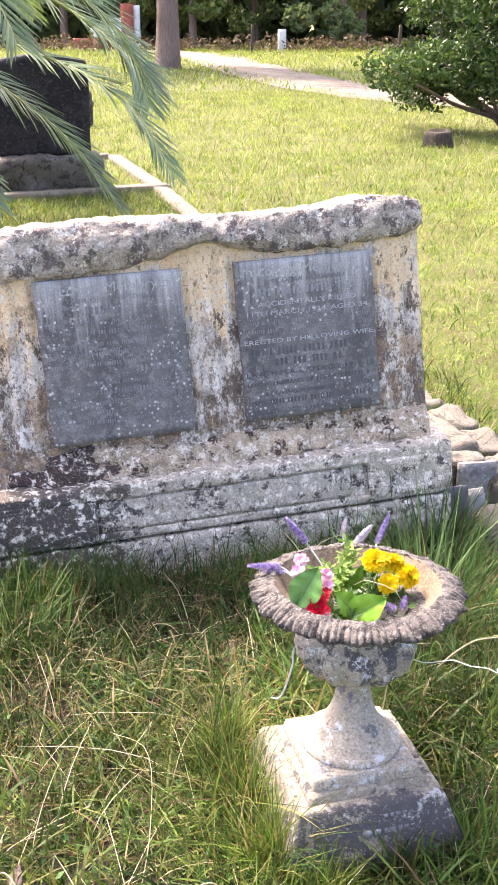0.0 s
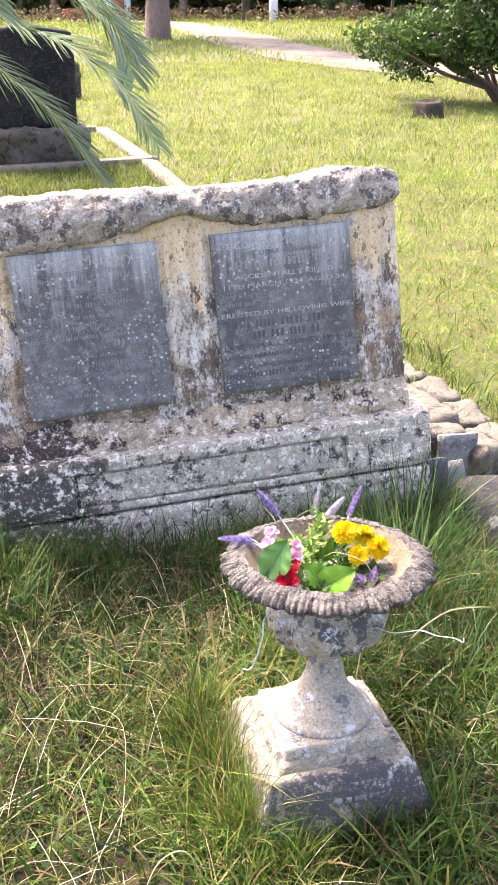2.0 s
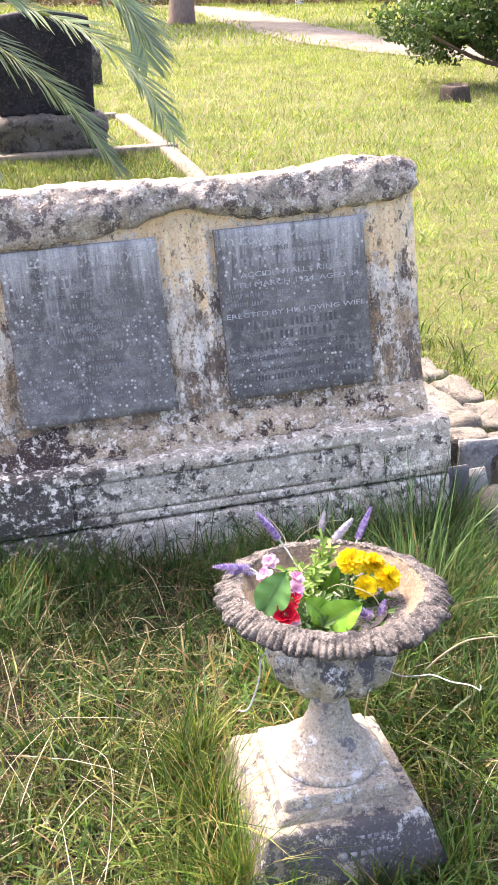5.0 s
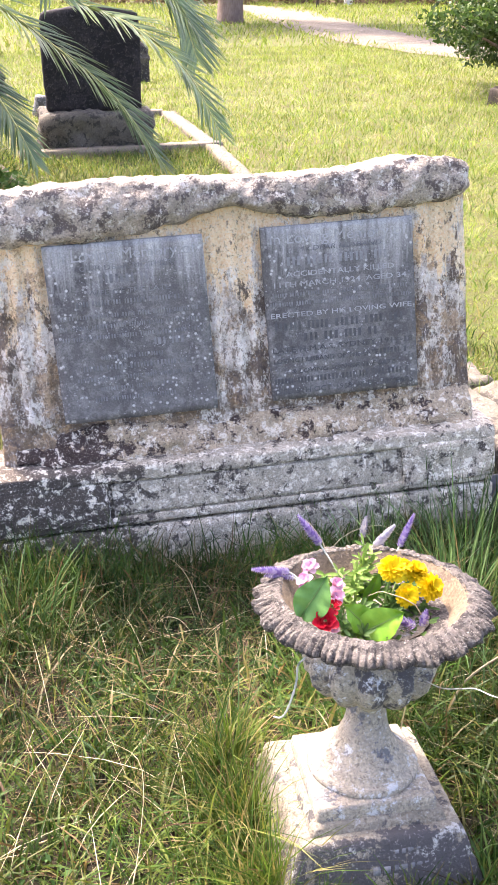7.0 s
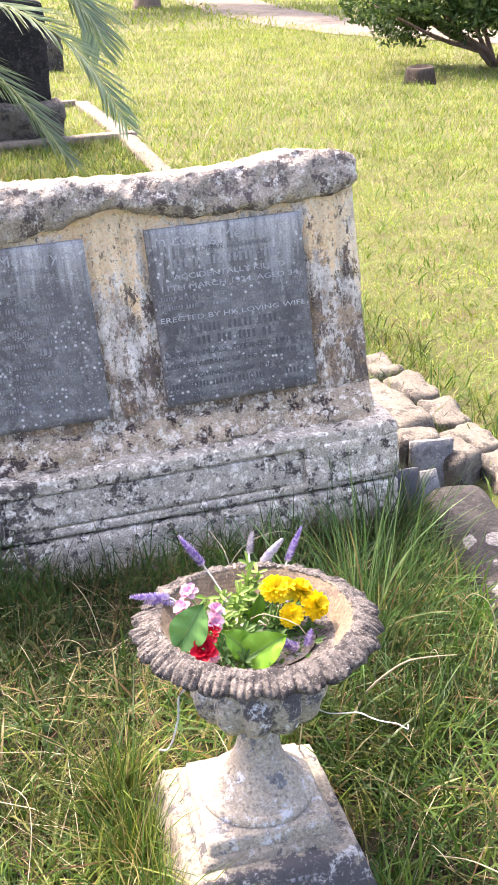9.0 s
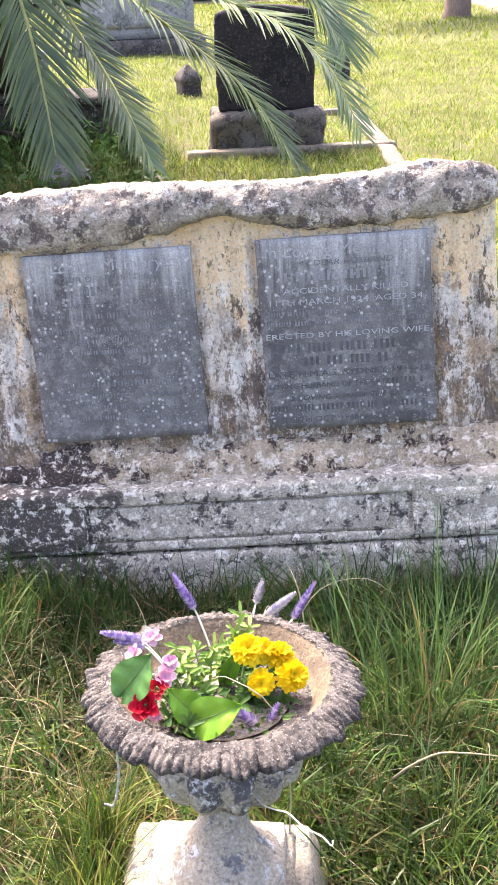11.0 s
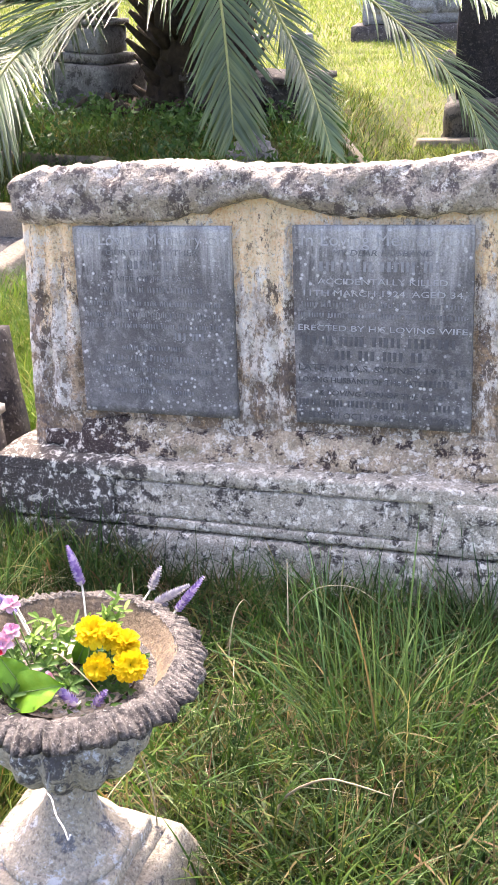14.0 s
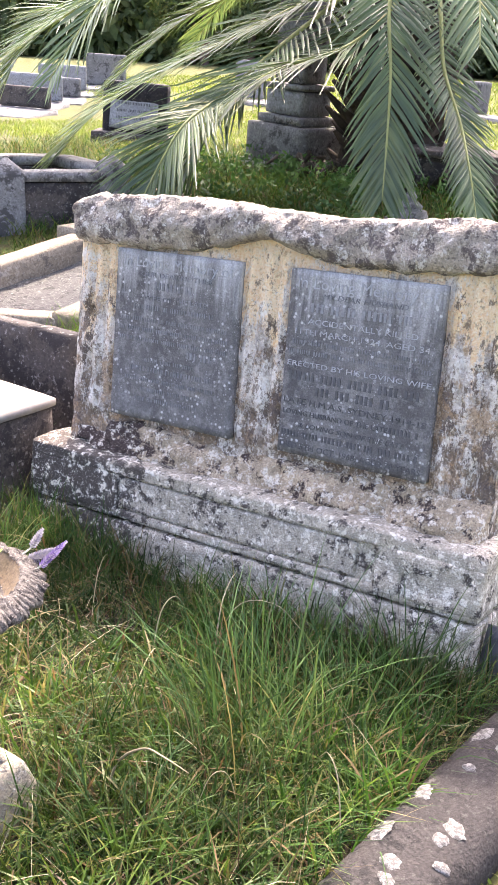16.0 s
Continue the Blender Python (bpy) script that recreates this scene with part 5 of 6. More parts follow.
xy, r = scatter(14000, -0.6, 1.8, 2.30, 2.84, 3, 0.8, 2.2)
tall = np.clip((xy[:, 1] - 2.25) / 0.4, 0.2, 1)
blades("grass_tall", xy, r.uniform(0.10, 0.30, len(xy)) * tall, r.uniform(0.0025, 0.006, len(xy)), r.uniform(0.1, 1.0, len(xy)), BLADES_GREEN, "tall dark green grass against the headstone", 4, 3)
xy, r = scatter(9000, 0.95, 1.72, 1.75, 2.75, 13, 0.7, 2.0)
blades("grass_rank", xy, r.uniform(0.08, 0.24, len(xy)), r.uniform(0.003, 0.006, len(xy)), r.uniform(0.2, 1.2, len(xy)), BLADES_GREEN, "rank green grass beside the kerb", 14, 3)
for i, (cx, cy, n, hh) in enumerate(((-0.62, 4.35, 90, 0.28), (1.34, 2.17, 110, 0.56), (1.42, 2.26, 50, 0.66), (1.50, 2.42, 130, 0.40), (1.20, 2.38, 90, 0.36), (0.20, 2.52, 160, 0.30), (-0.15, 2.30, 120, 0.24), (1.30, 1.75, 120, 0.30), (1.60, 2.6, 120, 0.4))):
    r = np.random.default_rng(50 + i)
    off = r.normal(size=(n, 2)) * 0.075
    xy = np.array([cx, cy]) + off
    blades("grass_clump", xy, r.uniform(0.45, 1.0, n) * hh, r.uniform(0.003, 0.0062, n), r.uniform(0.05, 0.75, n), BLADES_CLUMP, "clump of long arching grass blades", 60 + i, 5, "stuff", None, np.arctan2(off[:, 1], off[:, 0]) + r.normal(size=n) * 0.5)
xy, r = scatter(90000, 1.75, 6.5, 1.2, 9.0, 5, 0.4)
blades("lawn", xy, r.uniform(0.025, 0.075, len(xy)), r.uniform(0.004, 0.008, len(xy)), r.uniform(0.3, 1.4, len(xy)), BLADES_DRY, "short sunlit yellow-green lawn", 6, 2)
xy, r = scatter(26000, 1.9, 9.0, 2.0, 13.0, 85, 0.95, 1.7)
blades("lawn_tufts", xy, r.uniform(0.05, 0.14, len(xy)), r.uniform(0.006, 0.011, len(xy)), r.uniform(0.3, 1.3, len(xy)), BLADES_LAWN, "darker green tufts in the lawn", 86, 3)
xy, r = scatter(90000, -4.5, 2.6, 3.1, 10.5, 7, 0.4)
blades("grass_bank", xy, r.uniform(0.05, 0.18, len(xy)), r.uniform(0.004, 0.009, len(xy)), r.uniform(0.3, 1.3, len(xy)), BLADES, "unmown grass on the bank between the graves", 8, 2)
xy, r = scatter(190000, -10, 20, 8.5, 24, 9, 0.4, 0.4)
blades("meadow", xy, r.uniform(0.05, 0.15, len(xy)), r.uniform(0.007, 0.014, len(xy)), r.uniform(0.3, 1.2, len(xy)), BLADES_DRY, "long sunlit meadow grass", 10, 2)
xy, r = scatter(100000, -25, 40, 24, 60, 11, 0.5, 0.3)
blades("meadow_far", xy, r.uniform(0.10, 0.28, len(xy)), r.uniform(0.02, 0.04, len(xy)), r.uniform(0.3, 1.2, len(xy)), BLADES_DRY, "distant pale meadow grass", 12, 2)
xy, r = scatter(1300, -1.0, 1.75, 0.6, 2.75, 15)
blades("dry_stalks", xy, r.uniform(0.08, 0.28, len(xy)), r.uniform(0.0015, 0.003, len(xy)), r.uniform(0.6, 2.2, len(xy)), STRAW, "dry straw-coloured stalks lying in the grass", 16, 5)
xy, r = scatter(1200, 2, 12, 6, 18, 17)
blades("dry_stalks", xy, r.uniform(0.15, 0.32, len(xy)), r.uniform(0.003, 0.006, len(xy)), r.uniform(0.3, 1.6, len(xy)), STRAW, "dry seed stalks standing in the meadow", 18, 4)
xy, r = scatter(13000, -1.1, 0.30, 3.42, 5.2, 91)
xy = xy[((xy[:, 0] + 0.28) / 0.45) ** 2 + ((xy[:, 1] - 4.0) / 0.75) ** 2 < 1 + 0.35 * r.normal(size=len(xy))]
blades("grass_bank", xy, r.uniform(0.10, 0.28, len(xy)), r.uniform(0.004, 0.008, len(xy)), r.uniform(0.2, 1.0, len(xy)), BLADES_LAWN, "long fresh grass behind the low tomb", 92, 3)
xy, r = scatter(16000, -2.8, 1.3, 5.4, 8.6, 93, 0.5, 1.2)
blades("grass_bank", xy, r.uniform(0.08, 0.22, len(xy)), r.uniform(0.005, 0.010, len(xy)), r.uniform(0.3, 1.2, len(xy)), BLADES_LUSH, "rank green grass in the palm's shade", 94, 3)
cs = [(float(x), float(y), ground_z(x, y) + 0.08) for x, y in np.random.default_rng(31).uniform((-2.6, 6.2), (0.6, 8.0), (90, 2))]
tagged(leaf_cloud("weeds", cs, [0.13] * len(cs), 6000, 0.026, WEED, None, 32, 0.9), "low leafy weeds in the palm's shade", "weeds", kind="stuff")
xy, r = scatter(17000, -1.0, 1.78, 0.6, 2.8, 41, 0.9, 1.6)
blades("thatch", xy, r.uniform(0.05, 0.13, len(xy)), r.uniform(0.002, 0.004, len(xy)), r.uniform(1.2, 2.4, len(xy)), THATCH, "brown dead thatch under the grass", 42, 3)
g_ = np.random.default_rng(43)
spots = g_.uniform((-0.9, 0.8), (1.7, 2.7), (150, 2))
spots = spots[clear(spots)]
tagged(leaf_cloud("low_weeds", [(float(x), float(y), ground_z(x, y) + 0.03) for x, y in spots], [0.055] * len(spots), 3600, 0.014, WEED, None, 44, 0.7), "small-leaved weeds creeping through the grass", "weeds", kind="stuff")

# grass crowding the urn's base, thickest on the sunny side and in front
r = np.random.default_rng(71)
side = r.choice(4, 4200, p=[0.44, 0.36, 0.12, 0.08])
along, away = r.uniform(-0.26, 0.26, 4200), 0.205 + r.exponential(0.05, 4200)
xy = np.where((side == 0)[:, None], np.stack([-away, along], 1), np.where((side == 1)[:, None], np.stack([along, -away], 1), np.where((side == 2)[:, None], np.stack([away, along], 1), np.stack([along, away], 1))))
xy = xy + np.array([0.848, 1.612])
tall = np.where(side == 0, 0.34, np.where(side == 1, 0.20, 0.14)) * (0.75 + 0.35 * np.sin(along * 37 + side))
blades("grass_fringe", xy, r.uniform(0.35, 1.0, 4200) * tall, r.uniform(0.0022, 0.0055, 4200), r.uniform(0.1, 0.9, 4200), BLADES, "uneven grass growing up round the urn's base", 72, 4)

xy, r = scatter(3000, 0.0, 1.75, 1.75, 2.75, 73, 0.7, 1.9)
blades("dead_stalks", xy, r.uniform(0.07, 0.20, len(xy)), r.uniform(0.0016, 0.0032, len(xy)), r.uniform(0.3, 1.7, len(xy)), THATCH, "thin brown dead stalks among the green grass", 74, 4)

# the same turf goes on round the plot, mown short
xy, r = scatter(150000, -7.0, 8.0, -5.0, 5.0, 75, 0.4)
x, y = xy[:, 0] + 0.12 * r.normal(size=len(xy)), xy[:, 1] + 0.12 * r.normal(size=len(xy))
xy = xy[~((x > -1.1) & (x < 1.75) & (y > 0.5)) & ~((x > 1.75) & (x < 6.5) & (y > 1.2)) & ~((x < -1.1) & (y > 3.1)) & ~((x < 2.6) & (y > 3.1))]
n = len(xy)
blades("lawn", xy, r.uniform(0.03, 0.09, n), r.uniform(0.005, 0.010, n), r.uniform(0.3, 1.4, n), BLADES_DRY, "short sunlit yellow-green lawn", 76, 2)


# ---- flowers in the urn ----
YELLOW = leafy("marigold_petal", [(0.0, (0.74, 0.50, 0.005)), (0.5, (0.86, 0.64, 0.008)), (1.0, (0.90, 0.72, 0.02))], 0.6, 0.25, 0.2)
RED = leafy("rose_petal", [(0.0, (0.36, 0.005, 0.02)), (1.0, (0.62, 0.012, 0.04))], 0.5, 0.2, 0.3)
PINK = leafy("pink_petal", [(0.0, (0.60, 0.20, 0.38)), (0.6, (0.72, 0.38, 0.56)), (1.0, (0.76, 0.52, 0.64))], 0.55, 0.3, 0.2)
MAUVE = leafy("lavender_bud", [(0.0, (0.16, 0.10, 0.34)), (0.5, (0.32, 0.24, 0.52)), (0.85, (0.46, 0.40, 0.60)), (1.0, (0.50, 0.48, 0.54))], 0.6, 0.2, 0.2)
MAUVE_GREY = leafy("faded_lavender_bud", [(0.0, (0.26, 0.24, 0.36)), (0.6, (0.42, 0.40, 0.48)), (1.0, (0.52, 0.50, 0.54))], 0.6, 0.2, 0.2)
STALK = grained("pale_stalk", (0.42, 0.44, 0.36), (0.56, 0.56, 0.50), 80, 0.7)
GREENSTALK = grained("green_stalk", (0.12, 0.20, 0.05), (0.20, 0.28, 0.09), 80, 0.6)
BROADLEAF = grained("broad_leaf", (0.11, 0.27, 0.016), (0.19, 0.37, 0.028), 40, 0.42, None, 0.001, 0.25)
DARKLEAF = grained("dark_broad_leaf", (0.085, 0.20, 0.045), (0.13, 0.27, 0.06), 40, 0.40, None, 0.001, 0.25)
SPRIGLEAF = leafy("sprig_leaf", [(0.0, (0.14, 0.26, 0.05)), (1.0, (0.28, 0.40, 0.10))], 0.5, 0.3)
SPRIGDARK = leafy("dark_sprig_leaf", [(0.0, (0.04, 0.10, 0.025)), (1.0, (0.11, 0.20, 0.05))], 0.5, 0.3)
SOIL = grained("soil", (0.018, 0.014, 0.010), (0.045, 0.034, 0.024), 40, 0.95, None, 0.01)
bm = spin([(0.150, 0.476), (0.145, 0.484), (0.10, 0.490), (0.04, 0.492)], 40, lambda i, a: 1 + 0.03 * noise.noise(Vector((math.cos(a) * 3, math.sin(a) * 3, i))))
soil = part("potting_soil", bm, SOIL)
soil.matrix_world = URN
tagged(soil, "dark damp soil filling the urn", "soil")


def petals(name, specs, material, parent, n=5):
    """Cupped petals: each (centre, direction, up, length, width, curl)."""
    V, F = [], []
    for c, d, u, ln, w, curl in specs:
        d, u = Vector(d).normalized(), Vector(u)
        s = d.cross(u).normalized()
        u = s.cross(d).normalized()
        base = len(V)
        for i in range(4):
            t = i / 3
            half = w * (0.25, 0.85, 1.0, 0.55)[i] / 2
            mid = Vector(c) + d * (ln * t) + u * (curl * ln * t * t)
            for k in (-1, 0, 1):
                V.append(tuple(mid + s * (half * k) + u * (0.22 * w * k * k)))
        for i in range(3):
            for k in range(2):
                a = base + i * 3 + k
                F.append((a, a + 1, a + 4, a + 3))
    return link_mesh(name, array_mesh(name, np.array(V), np.array(F)), material, parent)


def around(axis):
    axis = Vector(axis).normalized()
    u = axis.orthogonal().normalized()
    return axis, u, axis.cross(u)


def marigold(c, axis, r, root, seed):
    rng = random.Random(seed)
    ob = thing("marigold", pose(0, 0, 0), "bright yellow double marigold bloom", "flower", "marigolds")
    ax, u, v = around(axis)
    specs = []
    for ring in range(8):
        q = ring / 7
        for k in range(19 - ring * 2):
            a = k * 2 * math.pi / (19 - ring * 2) + ring * 0.4 + rng.uniform(-0.12, 0.12)
            d = u * math.cos(a) + v * math.sin(a)
            lift = -0.15 + 2.2 * q + rng.uniform(-0.15, 0.15)
            specs.append((Vector(c) + ax * (0.004 + 0.006 * q) + d * 0.002, d + ax * lift, ax - d * lift * 0.5, r * (1.05 - 0.25 * q) * rng.uniform(0.9, 1.1), r * 0.42, -0.2))
    petals("blossom", specs, YELLOW, ob)
    part("stem", tube(bezier([root, (Vector(root) + Vector(c)) / 2 + Vector((0, 0, 0.01)), Vector(c) - ax * 0.004], 6), 0.0022, 5), GREENSTALK, ob)
    part("calyx", tube([Vector(c) - ax * 0.016, Vector(c) - ax * 0.006, Vector(c) + ax * 0.006], [0.003, 0.008, 0.010], 8), GREENSTALK, ob)
    return ob


marigold((0.922, 1.695, 0.612), (0.05, -0.5, 0.8), 0.0255, (0.90, 1.68, 0.49), 1)
marigold((0.947, 1.705, 0.600), (0.2, -0.4, 0.8), 0.0211, (0.91, 1.69, 0.49), 2)
marigold((0.992, 1.670, 0.575), (0.4, -0.6, 0.6), 0.0255, (0.93, 1.68, 0.49), 3)
marigold((0.975, 1.700, 0.590), (0.3, -0.2, 0.9), 0.0229, (0.92, 1.69, 0.49), 4)
marigold((0.942, 1.660, 0.572), (0.0, -0.8, 0.5), 0.0211, (0.91, 1.67, 0.49), 5)


def rose(c, axis, r, root, seed):
    rng = random.Random(seed)
    ob = thing("rose", pose(0, 0, 0), "small crimson rose bloom", "flower")
    ax, u, v = around(axis)
    specs = []
    for k in range(22):
        q = k / 21
        a = k * 2.4
        d = u * math.cos(a) + v * math.sin(a)
        lift = 3.0 - 2.4 * q
        specs.append((Vector(c) + d * (0.002 + 0.010 * q) - ax * 0.006, ax * lift + d, d * -1.0, r * (0.7 + 0.5 * q), r * (0.5 + 0.75 * q), -0.25 * q))
    petals("blossom", specs, RED, ob)
    part("stem", tube(bezier([root, (Vector(root) + Vector(c)) / 2, c], 6), 0.002, 5), GREENSTALK, ob)
    return ob


rose((0.752, 1.602, 0.588), (-0.1, -0.65, 0.6), 0.0165, (0.82, 1.64, 0.49), 1)
rose((0.772, 1.622, 0.606), (0.1, -0.5, 0.8), 0.010, (0.82, 1.65, 0.49), 2)


def pink_flower(c, axis, r, root, seed):
    rng = random.Random(seed)
    ob = thing("pink_flower", pose(0, 0, 0), "pale pink ruffled garden flower", "flower", "pink flowers")
    ax, u, v = around(axis)
    specs = []
    for ring in range(2):
        for k in range(6):
            a = k * 1.05 + ring * 0.5 + rng.uniform(-0.2, 0.2)
            d = u * math.cos(a) + v * math.sin(a)
            specs.append((Vector(c), d + ax * (0.2 + 0.7 * ring + rng.uniform(-0.15, 0.25)), ax, r * rng.uniform(0.75, 1.1) * (1 - 0.25 * ring), r * 0.8, -0.2))
    petals("blossom", specs, PINK, ob)
    part("stem", tube(bezier([root, (Vector(root) + Vector(c)) / 2, c], 6), 0.0016, 5), GREENSTALK, ob)
    return ob


pink_flower((0.760, 1.725, 0.628), (-0.1, -0.4, 0.8), 0.019, (0.83, 1.68, 0.49), 1)
pink_flower((0.786, 1.640, 0.612), (0.1, -0.6, 0.5), 0.019, (0.82, 1.66, 0.49), 2)
pink_flower((0.793, 1.660, 0.624), (0.2, -0.4, 0.8), 0.017, (0.83, 1.67, 0.49), 3)
pink_flower((0.768, 1.600, 0.566), (-0.1, -0.8, 0.3), 0.013, (0.82, 1.64, 0.49), 4)
pink_flower((0.735, 1.675, 0.632), (-0.6, -0.2, 0.6), 0.020, (0.82, 1.67, 0.49), 6)
pink_flower((0.871, 1.620, 0.572), (0.1, -0.8, 0.5), 0.011, (0.86, 1.65, 0.49), 5)


def lavender(tip, base, root, material, seed, fat=0.0088):
    rng = random.Random(seed)
    ob = thing("lavender_sprig", pose(0, 0, 0), "lavender sprig with violet flower head on a pale stem", "flower", "lavender sprigs")
    tip, base, root = Vector(tip), Vector(base), Vector(root)
    ax, u, v = around(tip - base)
    ln = (tip - base).length
    specs = []
    rows = max(8, int(ln / 0.0042))
    for i in range(rows):
        q = i / (rows - 1)
        for k in range(7):
            a = k * 0.9 + i * 0.55 + rng.uniform(-0.2, 0.2)
            d = u * math.cos(a) + v * math.sin(a)
            w = fat * (0.75 + 0.5 * math.sin(math.pi * (0.15 + 0.75 * q)) - 0.45 * q)
            specs.append((base + ax * (ln * q) + d * w * 0.4, d * 0.8 + ax * (0.8 + 0.5 * q), d * -1, w * 1.0, w * 0.75, -0.1))
    petals("flower_head", specs, material, ob)
    part("stem", tube(bezier([root, root.lerp(base, 0.5) + Vector((0.002, 0, 0.004)), base, base + (tip - base) * 0.5], 8), 0.0021, 5), STALK, ob)
    return ob


lavender((0.795, 1.900, 0.642), (0.832, 1.862, 0.588), (0.872, 1.77, 0.50), MAUVE, 1)
lavender((0.961, 1.930, 0.598), (0.946, 1.910, 0.560), (0.905, 1.77, 0.50), MAUVE_GREY, 2, 0.0085)
lavender((1.056, 1.890, 0.612), (1.012, 1.860, 0.556), (0.940, 1.76, 0.50), MAUVE, 3, 0.0078)
lavender((1.020, 1.910, 0.578), (0.964, 1.880, 0.552), (0.925, 1.77, 0.50), MAUVE_GREY, 4)
lavender((0.985, 1.885, 0.550), (0.950, 1.860, 0.536), (0.915, 1.77, 0.50), MAUVE_GREY, 5, 0.008)
lavender((0.668, 1.800, 0.592), (0.738, 1.780, 0.586), (0.83, 1.70, 0.50), MAUVE, 6)
lavender((0.690, 1.788, 0.580), (0.745, 1.770, 0.578), (0.83, 1.69, 0.50), MAUVE, 7, 0.006)
lavender((0.893, 1.600, 0.570), (0.930, 1.588, 0.550), (0.90, 1.68, 0.49), MAUVE, 8)
lavender((0.967, 1.620, 0.558), (0.950, 1.603, 0.535), (0.91, 1.68, 0.49), MAUVE, 9, 0.0078)


def broad_leaf(c, along, up, ln, w, material, root, label):
    ob = thing("broad_leaf", pose(0, 0, 0), label, "leaf", "loose leaves in the urn")
    d, u = Vector(along).normalized(), Vector(up)
    s = d.cross(u).normalized()
    u = s.cross(d).normalized()
    bm = bmesh.new()
    rows = []
    for i in range(13):
        t = i / 12
        half = w / 2 * math.sin(math.pi * min(1, t * 0.96 + 0.03)) ** 0.75 * (1.1 - 0.35 * t)
        row = []
        for k in range(-4, 5):
            q = k / 4
            ripple = 0.05 * w * math.sin(t * 22) * abs(q)
            row.append(bm.verts.new(Vector(c) + d * (ln * (t - 0.5) - 0.06 * ln * abs(q)) + s * (half * q) + u * (-0.35 * ln * (t - 0.5) ** 2 + 0.22 * w * abs(q) * (1 - 0.4 * abs(q)) + ripple)))
        rows.append(row)
    for a, b in zip(rows, rows[1:]):
        for k in range(8):
            bm.faces.new((a[k], a[k + 1], b[k + 1], b[k]))
    part("blade", bm, material, ob)
    start = Vector(c) - d * (ln * 0.5)
    part("stalk", tube(bezier([root, (Vector(root) + start) / 2, start, Vector(c) + u * 0.001, Vector(c) + d * ln * 0.42 - u * 0.05 * ln], 8), [0.0022 - 0.0002 * i for i in range(9)], 5), GREENSTALK, ob)
    return ob


broad_leaf((0.740, 1.630, 0.625), (0.55, 0.20, 0.70), (-0.35, -0.85, 0.40), 0.092, 0.074, DARKLEAF, (0.80, 1.66, 0.49), "broad dark green glossy leaf standing upright")
broad_leaf((0.815, 1.605, 0.582), (-0.5, 0.1, 0.6), (0.1, -0.7, 0.6), 0.080, 0.058, BROADLEAF, (0.85, 1.64, 0.49), "broad bright green leaf")
broad_leaf((0.862, 1.592, 0.566), (0.88, 0.05, 0.30), (0.0, -0.72, 0.65), 0.104, 0.072, BROADLEAF, (0.85, 1.63, 0.49), "broad bright green leaf")
broad_leaf((0.893, 1.715, 0.565), (0.35, 0.05, 0.8), (0.1, -0.8, 0.2), 0.080, 0.034, BROADLEAF, (0.88, 1.70, 0.49), "broad bright green leaf")
broad_leaf((0.795, 1.640, 0.560), (-0.3, -0.3, 0.5), (0.1, -0.5, 0.7), 0.060, 0.04, DARKLEAF, (0.84, 1.66, 0.49), "broad dark green leaf")


def leaf_sprig(root, tips, seed, material=None):
    rng = random.Random(seed)
    ob = thing("leafy_sprig", pose(0, 0, 0), "sprig of small pale green leaves", "foliage", "leafy sprigs")
    specs = []
    for tip in tips:
        tip = Vector(tip)
        line = bezier([root, Vector(root).lerp(tip, 0.5) + Vector((0, 0, 0.012)), tip], 8)
        part("stem", tube(line, 0.0015, 5), GREENSTALK, ob)
        for p in line[2:]:
            for k in range(4):
                d = Vector((rng.uniform(-1, 1), rng.uniform(-1, 0.6), rng.uniform(-0.2, 1)))
                specs.append((p, d, Vector((0.1, -0.5, 1)), rng.uniform(0.014, 0.028), rng.uniform(0.005, 0.010), rng.uniform(-0.4, 0.1)))
    petals("foliage", specs, material or SPRIGLEAF, ob)
    return ob


leaf_sprig((0.85, 1.70, 0.49), [(0.800, 1.745, 0.590), (0.83, 1.75, 0.592), (0.865, 1.745, 0.585), (0.81, 1.70, 0.585)], 1)
leaf_sprig((0.88, 1.74, 0.49), [(0.915, 1.825, 0.592), (0.90, 1.80, 0.572), (0.93, 1.815, 0.575), (0.875, 1.77, 0.570)], 2)
leaf_sprig((0.83, 1.62, 0.50), [(0.79, 1.60, 0.56), (0.82, 1.58, 0.555), (0.86, 1.60, 0.55), (0.78, 1.68, 0.565)], 4, SPRIGDARK)
leaf_sprig((0.93, 1.70, 0.50), [(0.96, 1.65, 0.54), (0.90, 1.63, 0.55), (0.94, 1.74, 0.57), (0.98, 1.72, 0.55)], 5, SPRIGDARK)
leaf_sprig((0.90, 1.68, 0.49), [(0.93, 1.66, 0.535), (0.965, 1.69, 0.540), (0.88, 1.64, 0.540), (0.845, 1.66, 0.56)], 3, SPRIGDARK)

leaf_sprig((0.90, 1.62, 0.49), [(0.88, 1.57, 0.53), (0.93, 1.58, 0.525), (0.97, 1.62, 0.53), (0.99, 1.66, 0.535), (0.84, 1.57, 0.535)], 6, SPRIGDARK)
leaf_sprig((0.82, 1.66, 0.49), [(0.77, 1.64, 0.54), (0.76, 1.70, 0.545), (0.79, 1.74, 0.55), (0.80, 1.60, 0.54)], 7, SPRIGDARK)
leaf_sprig((0.90, 1.72, 0.49), [(0.88, 1.78, 0.54), (0.94, 1.77, 0.545), (0.98, 1.73, 0.54), (0.92, 1.67, 0.55)], 8, SPRIGDARK)

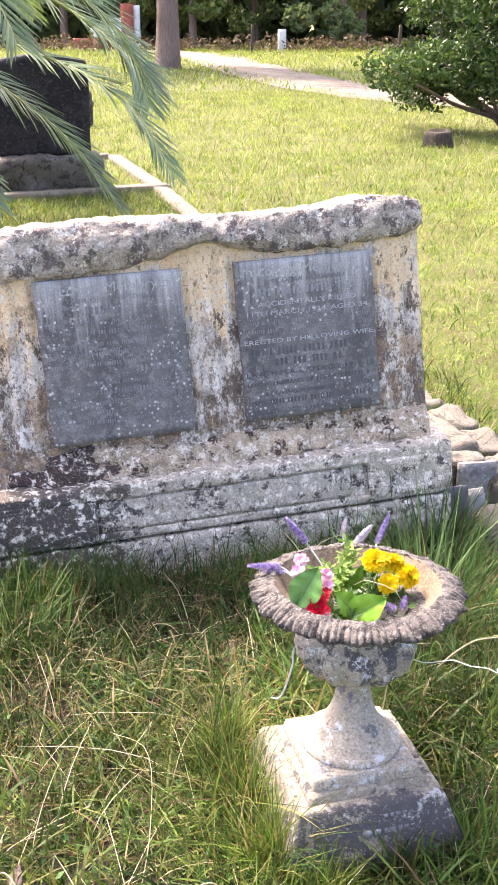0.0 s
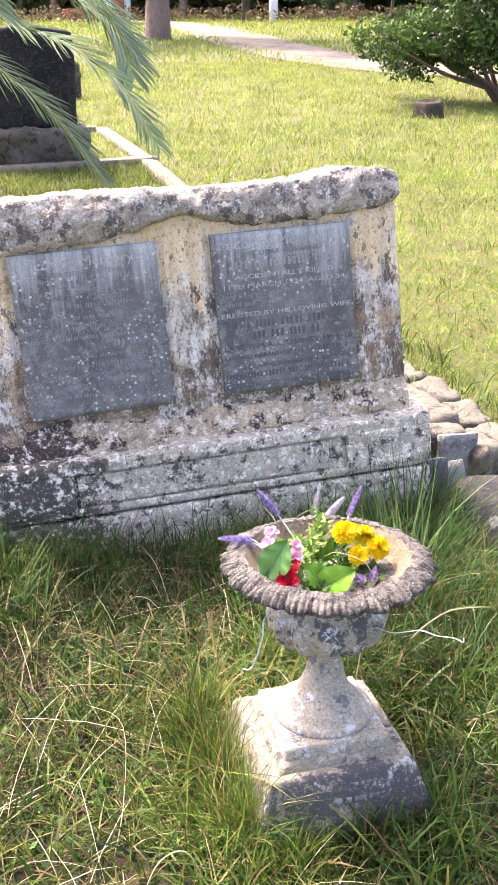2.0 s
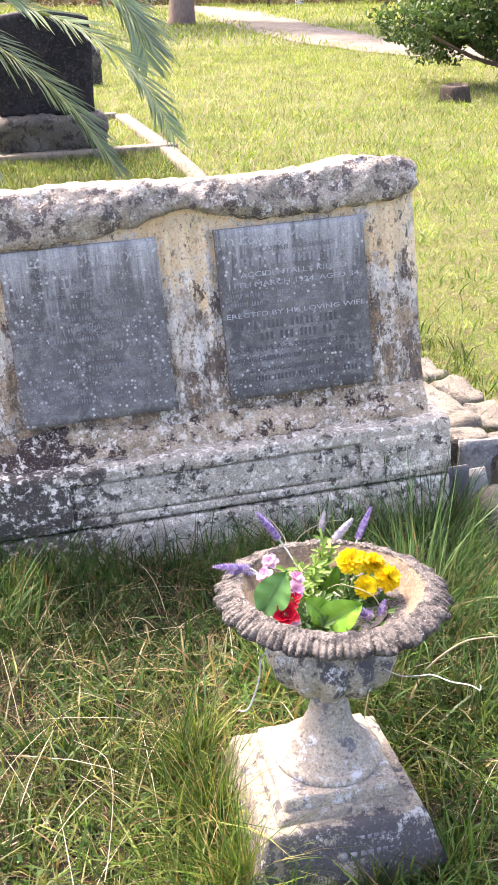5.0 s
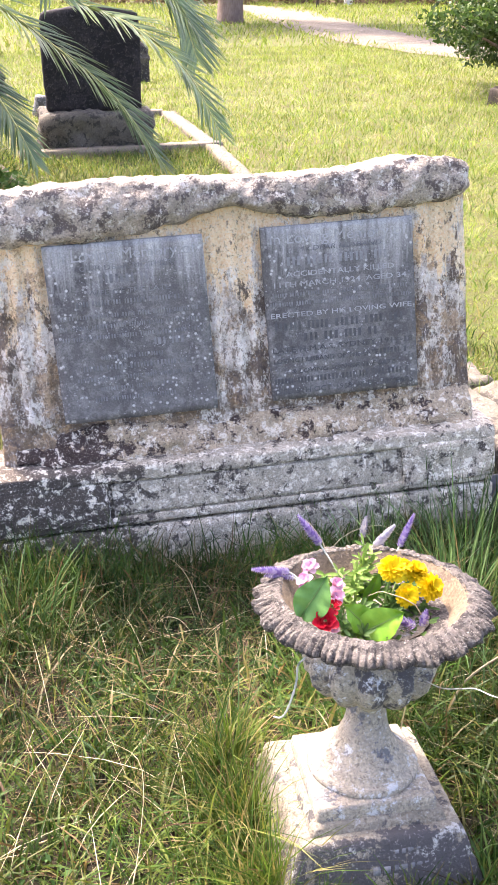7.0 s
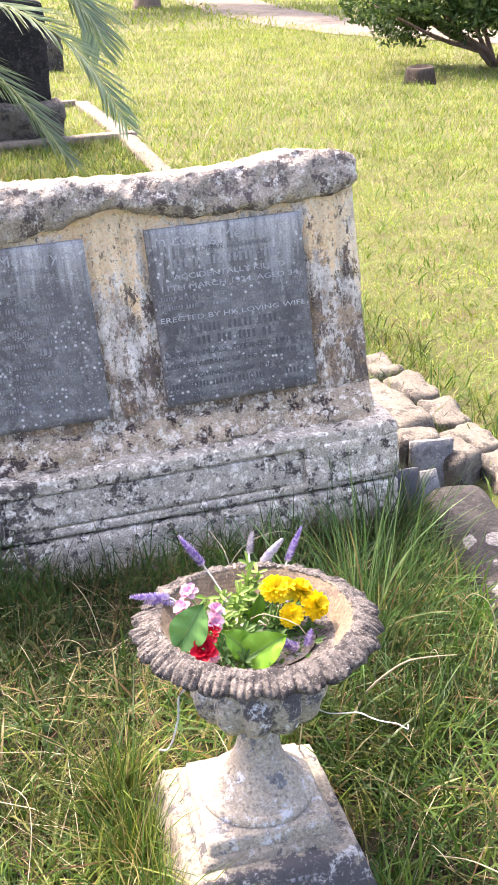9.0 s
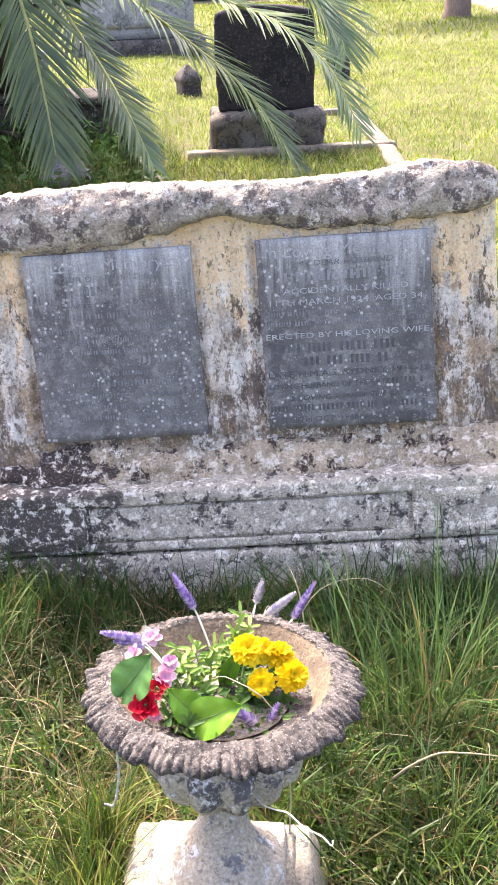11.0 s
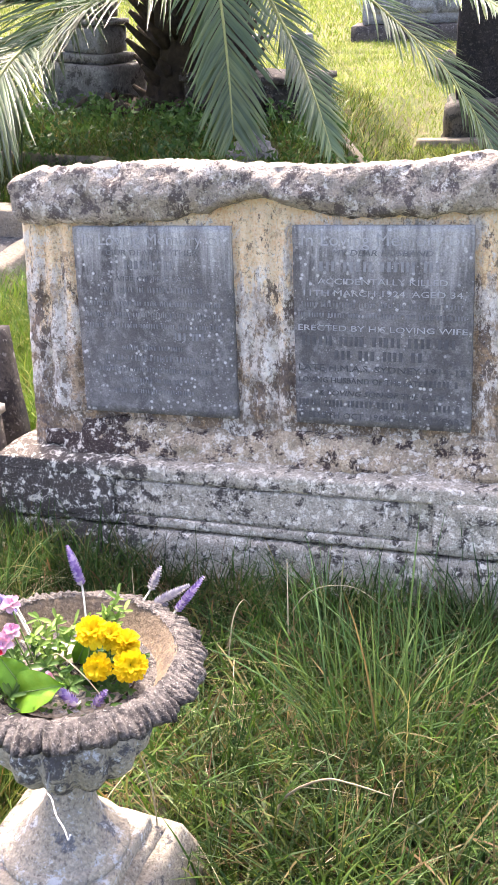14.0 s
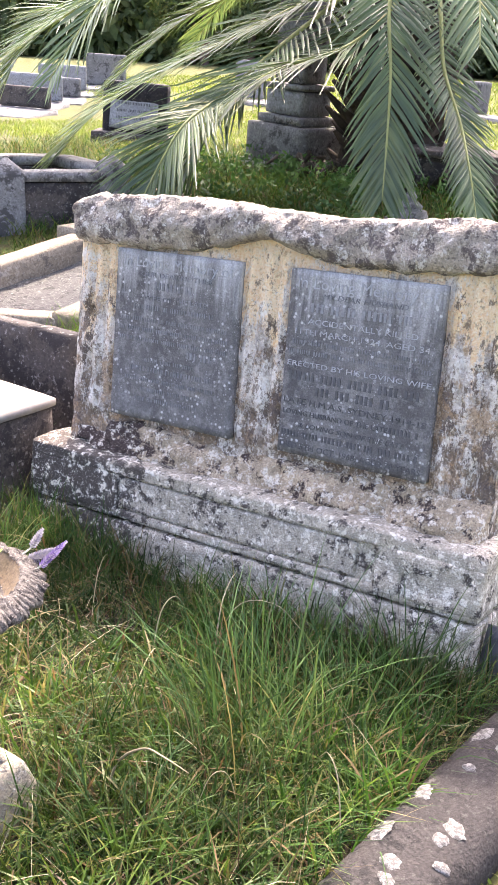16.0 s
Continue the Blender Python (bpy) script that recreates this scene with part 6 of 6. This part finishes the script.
# ---- twine and stray stalks ----
def twine(points, label, r=0.0021):
    line = bezier(points, 26)
    bm = bmesh.new()
    for ph in (0.0, math.pi):
        strand = [p + Vector((math.cos(i * 1.6 + ph), math.sin(i * 1.6 + ph), 0)) * r * 0.55 for i, p in enumerate(line)]
        tube(strand, r * 0.7, 5, bm)
    return tagged(part("twine", bm, TWINE), label, "twine", "twine on the urn")


twine([(0.715, 1.60, 0.512), (0.700, 1.60, 0.495), (0.699, 1.603, 0.455), (0.692, 1.61, 0.41), (0.684, 1.62, 0.37), (0.676, 1.63, 0.352), (0.664, 1.632, 0.356)], "frayed white twine hanging from the urn")
twine([(0.915, 1.50, 0.492), (0.930, 1.46, 0.502), (0.948, 1.425, 0.524), (0.965, 1.405, 0.536), (0.985, 1.375, 0.538), (1.008, 1.35, 0.544), (1.020, 1.335, 0.541), (1.022, 1.338, 0.548)], "frayed white twine hanging from the urn", 0.0013)


def dry_stem(points, r=0.0028):
    ob = part("dry_stem", tube(bezier(points, 14), [r * (1.15 - 0.06 * i) for i in range(15)], 5), STRAW)
    return tagged(ob, "bleached dry grass stem bending over", "grass stem", "bleached stems")


dry_stem([(1.16, 1.86, 0.0), (1.20, 1.86, 0.14), (1.28, 1.84, 0.225), (1.34, 1.82, 0.245), (1.41, 1.81, 0.24)], 0.0034)
dry_stem([(0.22, 1.16, 0.0), (0.24, 1.24, 0.10), (0.23, 1.34, 0.17), (0.20, 1.42, 0.20)], 0.0014)
dry_stem([(0.32, 1.5, 0.0), (0.38, 1.62, 0.08), (0.42, 1.8, 0.14), (0.36, 1.95, 0.10)], 0.0013)
dry_stem([(0.05, 1.2, 0.0), (0.06, 1.28, 0.08), (0.10, 1.34, 0.12), (0.12, 1.42, 0.13)], 0.0014)
dry_stem([(0.45, 1.75, 0.02), (0.52, 1.85, 0.10), (0.60, 1.92, 0.13)], 0.0016)
dry_stem([(0.98, 1.75, 0.0), (0.99, 1.71, 0.30), (0.96, 1.62, 0.545), (0.89, 1.64, 0.60), (0.86, 1.66, 0.585)], 0.0016)
for i in range(26):
    r_ = random.Random(900 + i)
    x, y = r_.uniform(-0.4, 1.7), r_.uniform(0.9, 2.6)
    if abs(x - 0.864) < 0.24 and abs(y - 1.64) < 0.24:
        continue
    a, ln = r_.uniform(0, 6.28), r_.uniform(0.10, 0.34)
    h = r_.uniform(0.06, 0.22)
    dx, dy = math.cos(a) * ln, math.sin(a) * ln
    dry_stem([(x, y, 0.0), (x + dx * 0.3, y + dy * 0.3, h * 0.8), (x + dx * 0.7, y + dy * 0.7, h), (x + dx, y + dy, h * r_.uniform(0.5, 1.0))], r_.uniform(0.0012, 0.0022))
fallen = part("fallen_leaf", rbox(-0.05, 0.05, -0.022, 0.022, -0.001, 0.001, 0.008, 0.001, 0.0, 9, lambda p, n: Vector((p.x, p.y * math.cos(p.x / 0.05 * 1.45), p.z + 6 * p.y * p.y + 5 * p.x * p.x))), BARK)
fallen.matrix_world = pose(0.085, 1.585, 0.07, 15, -10, 70) @ Matrix.Scale(0.62, 4)
tagged(fallen, "curled brown dead leaf lying on the grass", "leaf")
